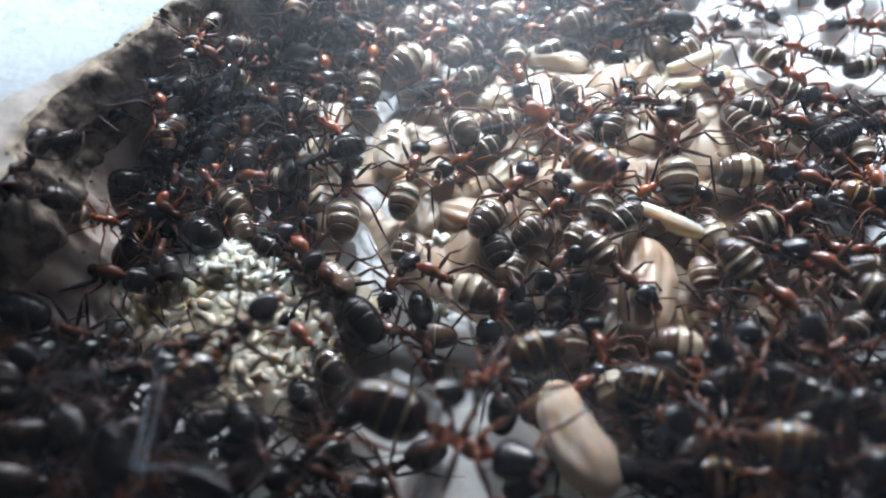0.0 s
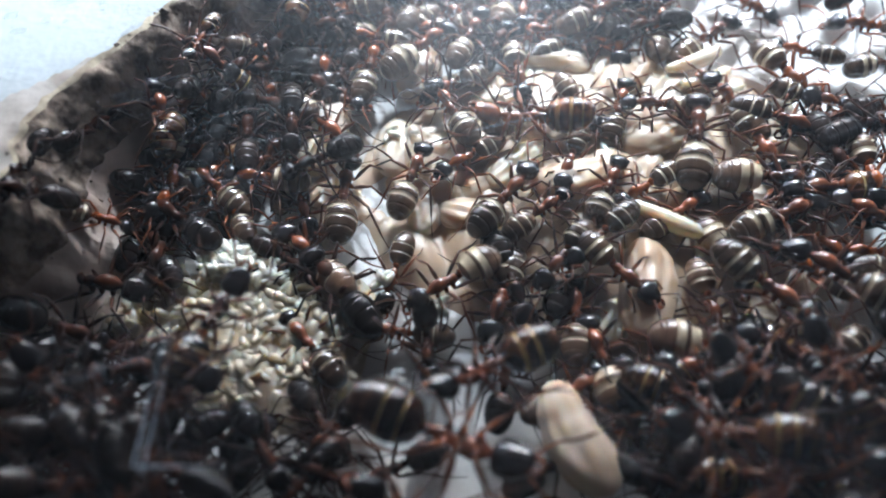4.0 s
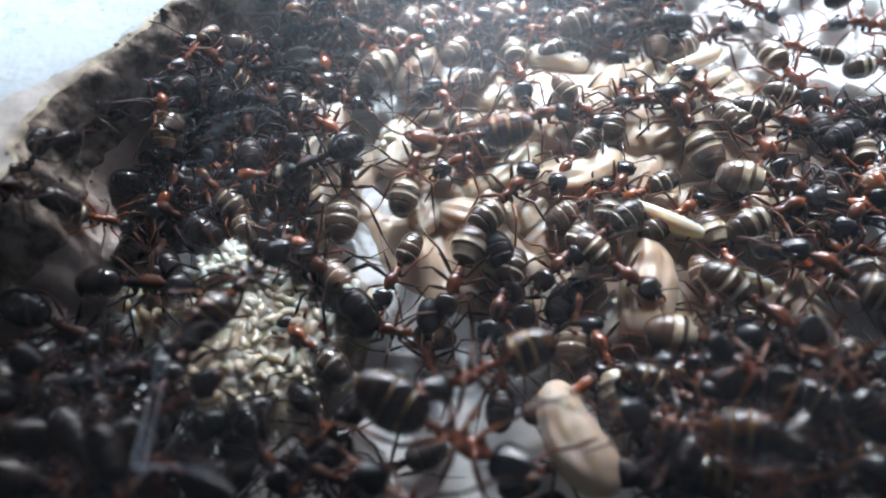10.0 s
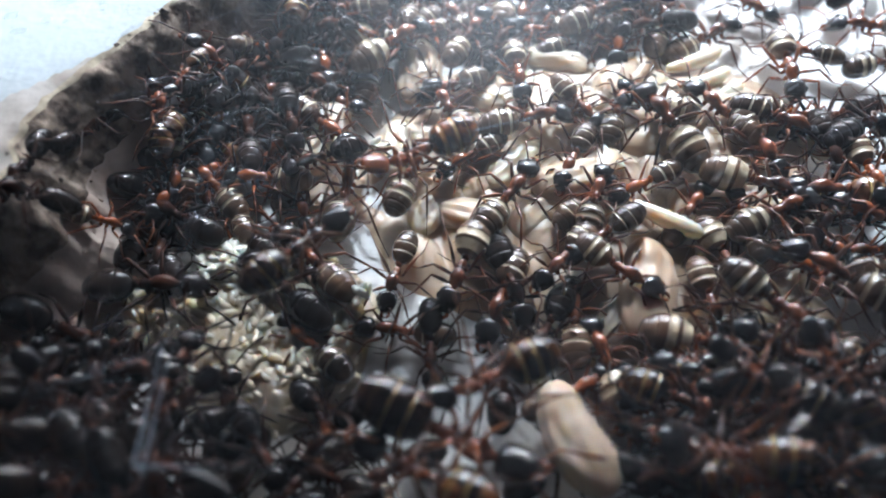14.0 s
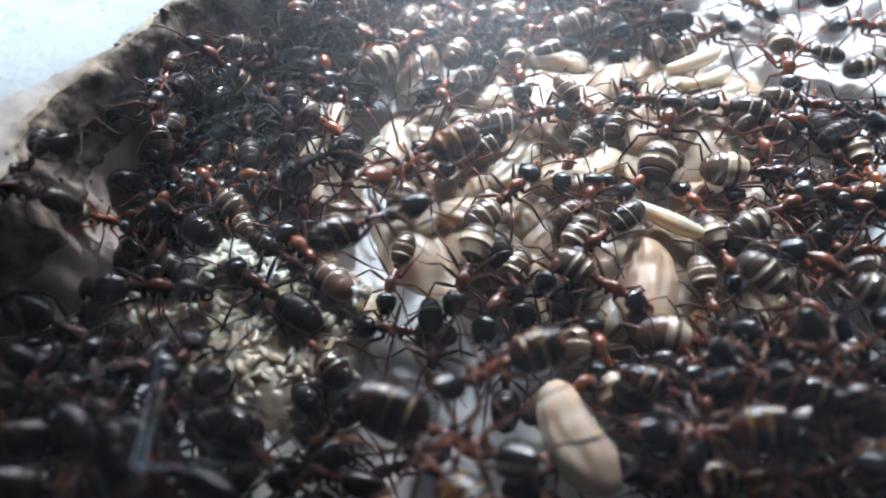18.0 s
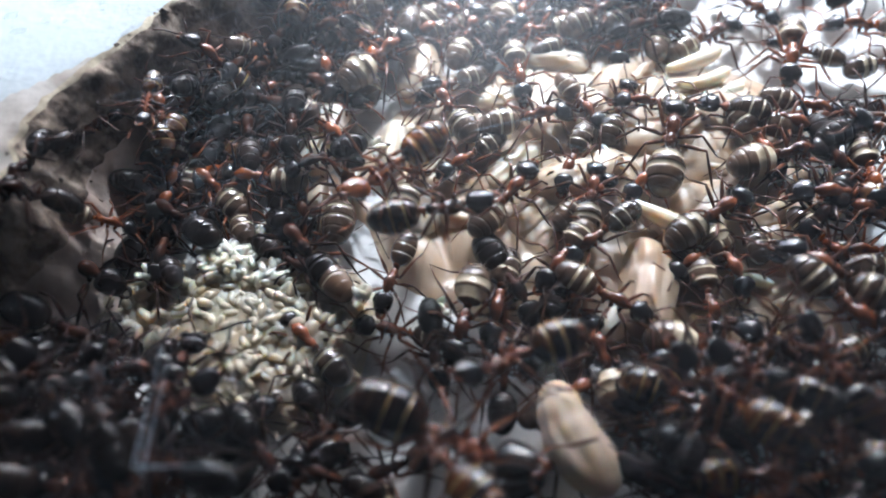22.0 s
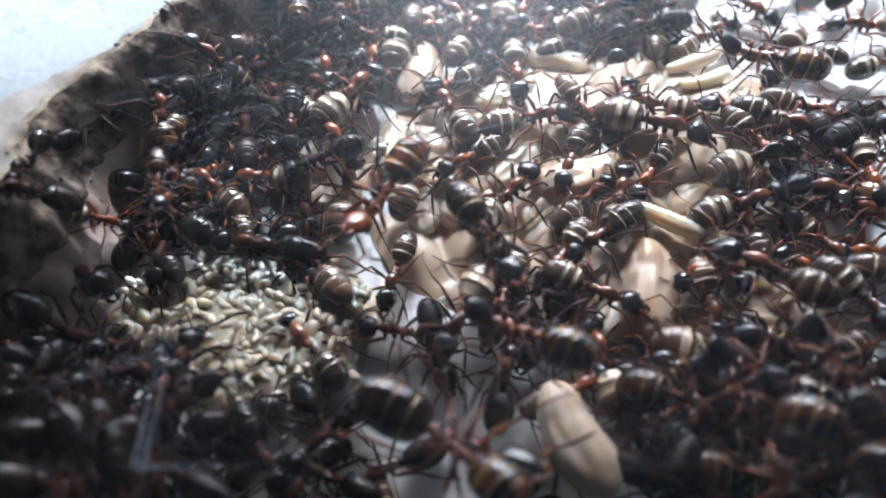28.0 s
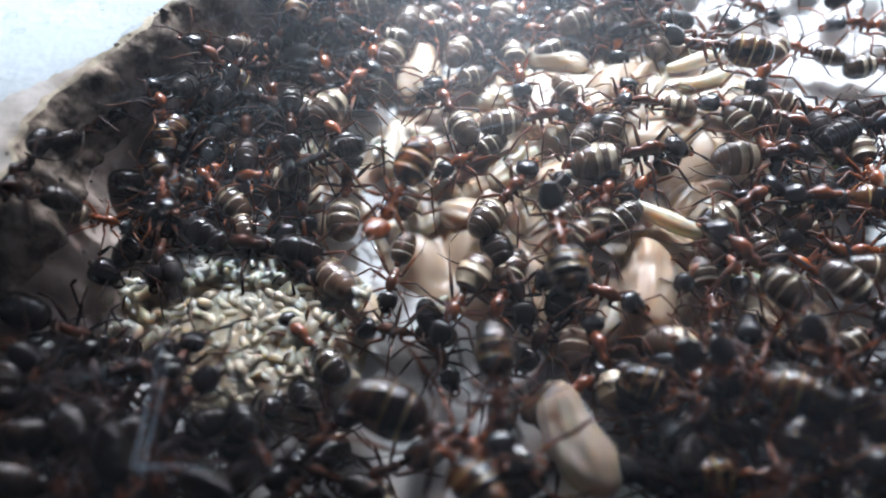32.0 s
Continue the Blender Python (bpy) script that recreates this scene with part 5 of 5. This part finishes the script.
    crawl("m2", [(0, -5.91, -3.55, 0.6, 130), (10, -6.28, -3.02, 0.6, 133), (12, -6.91, -2.87, 0.6, 140), (13, -7.66, -2.55, 0.6, 134), (14.5, -9.46, -3.60, 0.6, 143), (17, -9.71, -3.54, 0.6, 146), (19, -9.83, -3.87, 0.6, 141), (20, -9.16, -3.39, 0.6, 124), (21, -8.82, -2.20, 0.6, 116), (22, -8.08, -0.76, 0.6, 130), (23, -6.68, 0.06, 0.6, 150), (25.5, -6.61, 0.32, 0.6, 153), (27.5, -8.85, -0.62, 0.6, 167), (28, -10.48, -0.91, 0.6, 174), (32, -10.64, -0.92, 0.6, 175)])
    crawl("m3", [(0, -10.64, -11.87, 0.0, 19), (10, -10.67, -11.29, 0.0, 37), (13, -10.58, -10.59, 0.0, 73), (14.5, -11.18, -10.22, 0.0, 93), (17, -11.39, -10.23, 0.0, 95), (20, -11.32, -10.27, 0.0, 77), (22, -10.61, -11.17, 0.0, 32), (28, -10.34, -11.16, 0.0, 32), (32, -10.30, -11.13, 0.0, 29)])
    crawl("m4", [(0, -4.02, 17.80, 0.5, 46), (17, -4.46, 17.59, 0.5, 49), (23, -3.88, 17.66, 0.5, 41), (25.5, -2.86, 16.52, 0.5, 87), (28, -2.74, 16.74, 0.5, 78), (32, -2.79, 16.55, 0.5, 70)])
    walk(CARRIED["c1"], [(0, pose(-12.73 * MM, -2.15 * MM, 1.6 * MM, 0, 0, 0)), (17, pose(-12.95 * MM, -2.37 * MM, 1.6 * MM, 0, 0, 51)), (19, pose(-12.63 * MM, -1.78 * MM, 1.6 * MM, 0, 0, 57)), (20, pose(-11.54 * MM, -0.51 * MM, 1.6 * MM, 0, 0, 0)), (20.5, pose(-10.80 * MM, -0.01 * MM, 1.6 * MM, 0, 0, 2)), (21, pose(-10.22 * MM, 0.50 * MM, 1.6 * MM, 0, 0, 3)), (22, pose(-9.96 * MM, 0.50 * MM, 1.6 * MM, 0, 0, 6)), (23, pose(-8.84 * MM, 1.29 * MM, 1.6 * MM, 0, 0, 9)), (24, pose(-9.17 * MM, 1.37 * MM, 1.6 * MM, 0, 0, 12)), (25.5, pose(-9.41 * MM, 1.45 * MM, 1.6 * MM, 0, 0, 16)), (27.5, pose(-12.10 * MM, -0.01 * MM, 1.6 * MM, 0, 0, 22)), (28, pose(-13.30 * MM, -0.96 * MM, 1.6 * MM, 0, 0, 24)), (30, pose(-13.04 * MM, -1.78 * MM, 1.6 * MM, 0, 0, 30)), (32, pose(-13.26 * MM, -2.37 * MM, 1.6 * MM, 0, 0, 36))])
    walk(CARRIED["c2"], [(0, pose(-12.37 * MM, -2.01 * MM, 1.6 * MM, 0, 0, 0)), (18, pose(-12.99 * MM, -2.08 * MM, 1.6 * MM, 0, 0, 54)), (19, pose(-13.71 * MM, -2.88 * MM, 1.6 * MM, 0, 0, 57)), (20, pose(-14.80 * MM, -2.52 * MM, 1.6 * MM, 0, 0, 0)), (21, pose(-16.03 * MM, -2.66 * MM, 1.6 * MM, 0, 0, 3)), (22, pose(-16.48 * MM, -2.63 * MM, 1.6 * MM, 0, 0, 6)), (23, pose(-16.99 * MM, -3.16 * MM, 1.6 * MM, 0, 0, 9)), (32, pose(-17.11 * MM, -3.45 * MM, 1.6 * MM, 0, 0, 36))])
    walk(CARRIED["c3"], [(0, pose(-0.29 * MM, -0.70 * MM, 1.9 * MM, 0, 0, 0)), (0.5, pose(-1.02 * MM, -0.59 * MM, 1.9 * MM, 0, 0, 2)), (1, pose(-1.55 * MM, -1.15 * MM, 1.9 * MM, 0, 0, 3)), (2, pose(-2.63 * MM, -2.26 * MM, 1.9 * MM, 0, 0, 6)), (3, pose(-3.07 * MM, -3.05 * MM, 1.9 * MM, 0, 0, 9)), (3.5, pose(-3.22 * MM, -3.16 * MM, 1.9 * MM, 0, 0, 10)), (8, pose(-4.44 * MM, -3.33 * MM, 1.9 * MM, 0, 0, 24)), (9, pose(-5.29 * MM, -3.62 * MM, 1.9 * MM, 0, 0, 27)), (12, pose(-4.40 * MM, -4.04 * MM, 1.9 * MM, 0, 0, 36)), (32, pose(-4.39 * MM, -4.21 * MM, 1.9 * MM, 0, 0, 36))])
    walk(CARRIED["c5"], [(0, pose(-3.33 * MM, 7.52 * MM, 1.4 * MM, 0, 0, 0)), (8, pose(-3.34 * MM, 7.75 * MM, 1.4 * MM, 0, 0, 24)), (13, pose(-4.17 * MM, 6.52 * MM, 1.4 * MM, 0, 0, 39)), (32, pose(-4.17 * MM, 6.52 * MM, 1.4 * MM, 0, 0, 36))])
    for i, name in enumerate(sorted(ANTS)):
        if i % 3 == 0:
            feel(name, i)
        if name not in MOVED:
            stir(name, i)


motions()
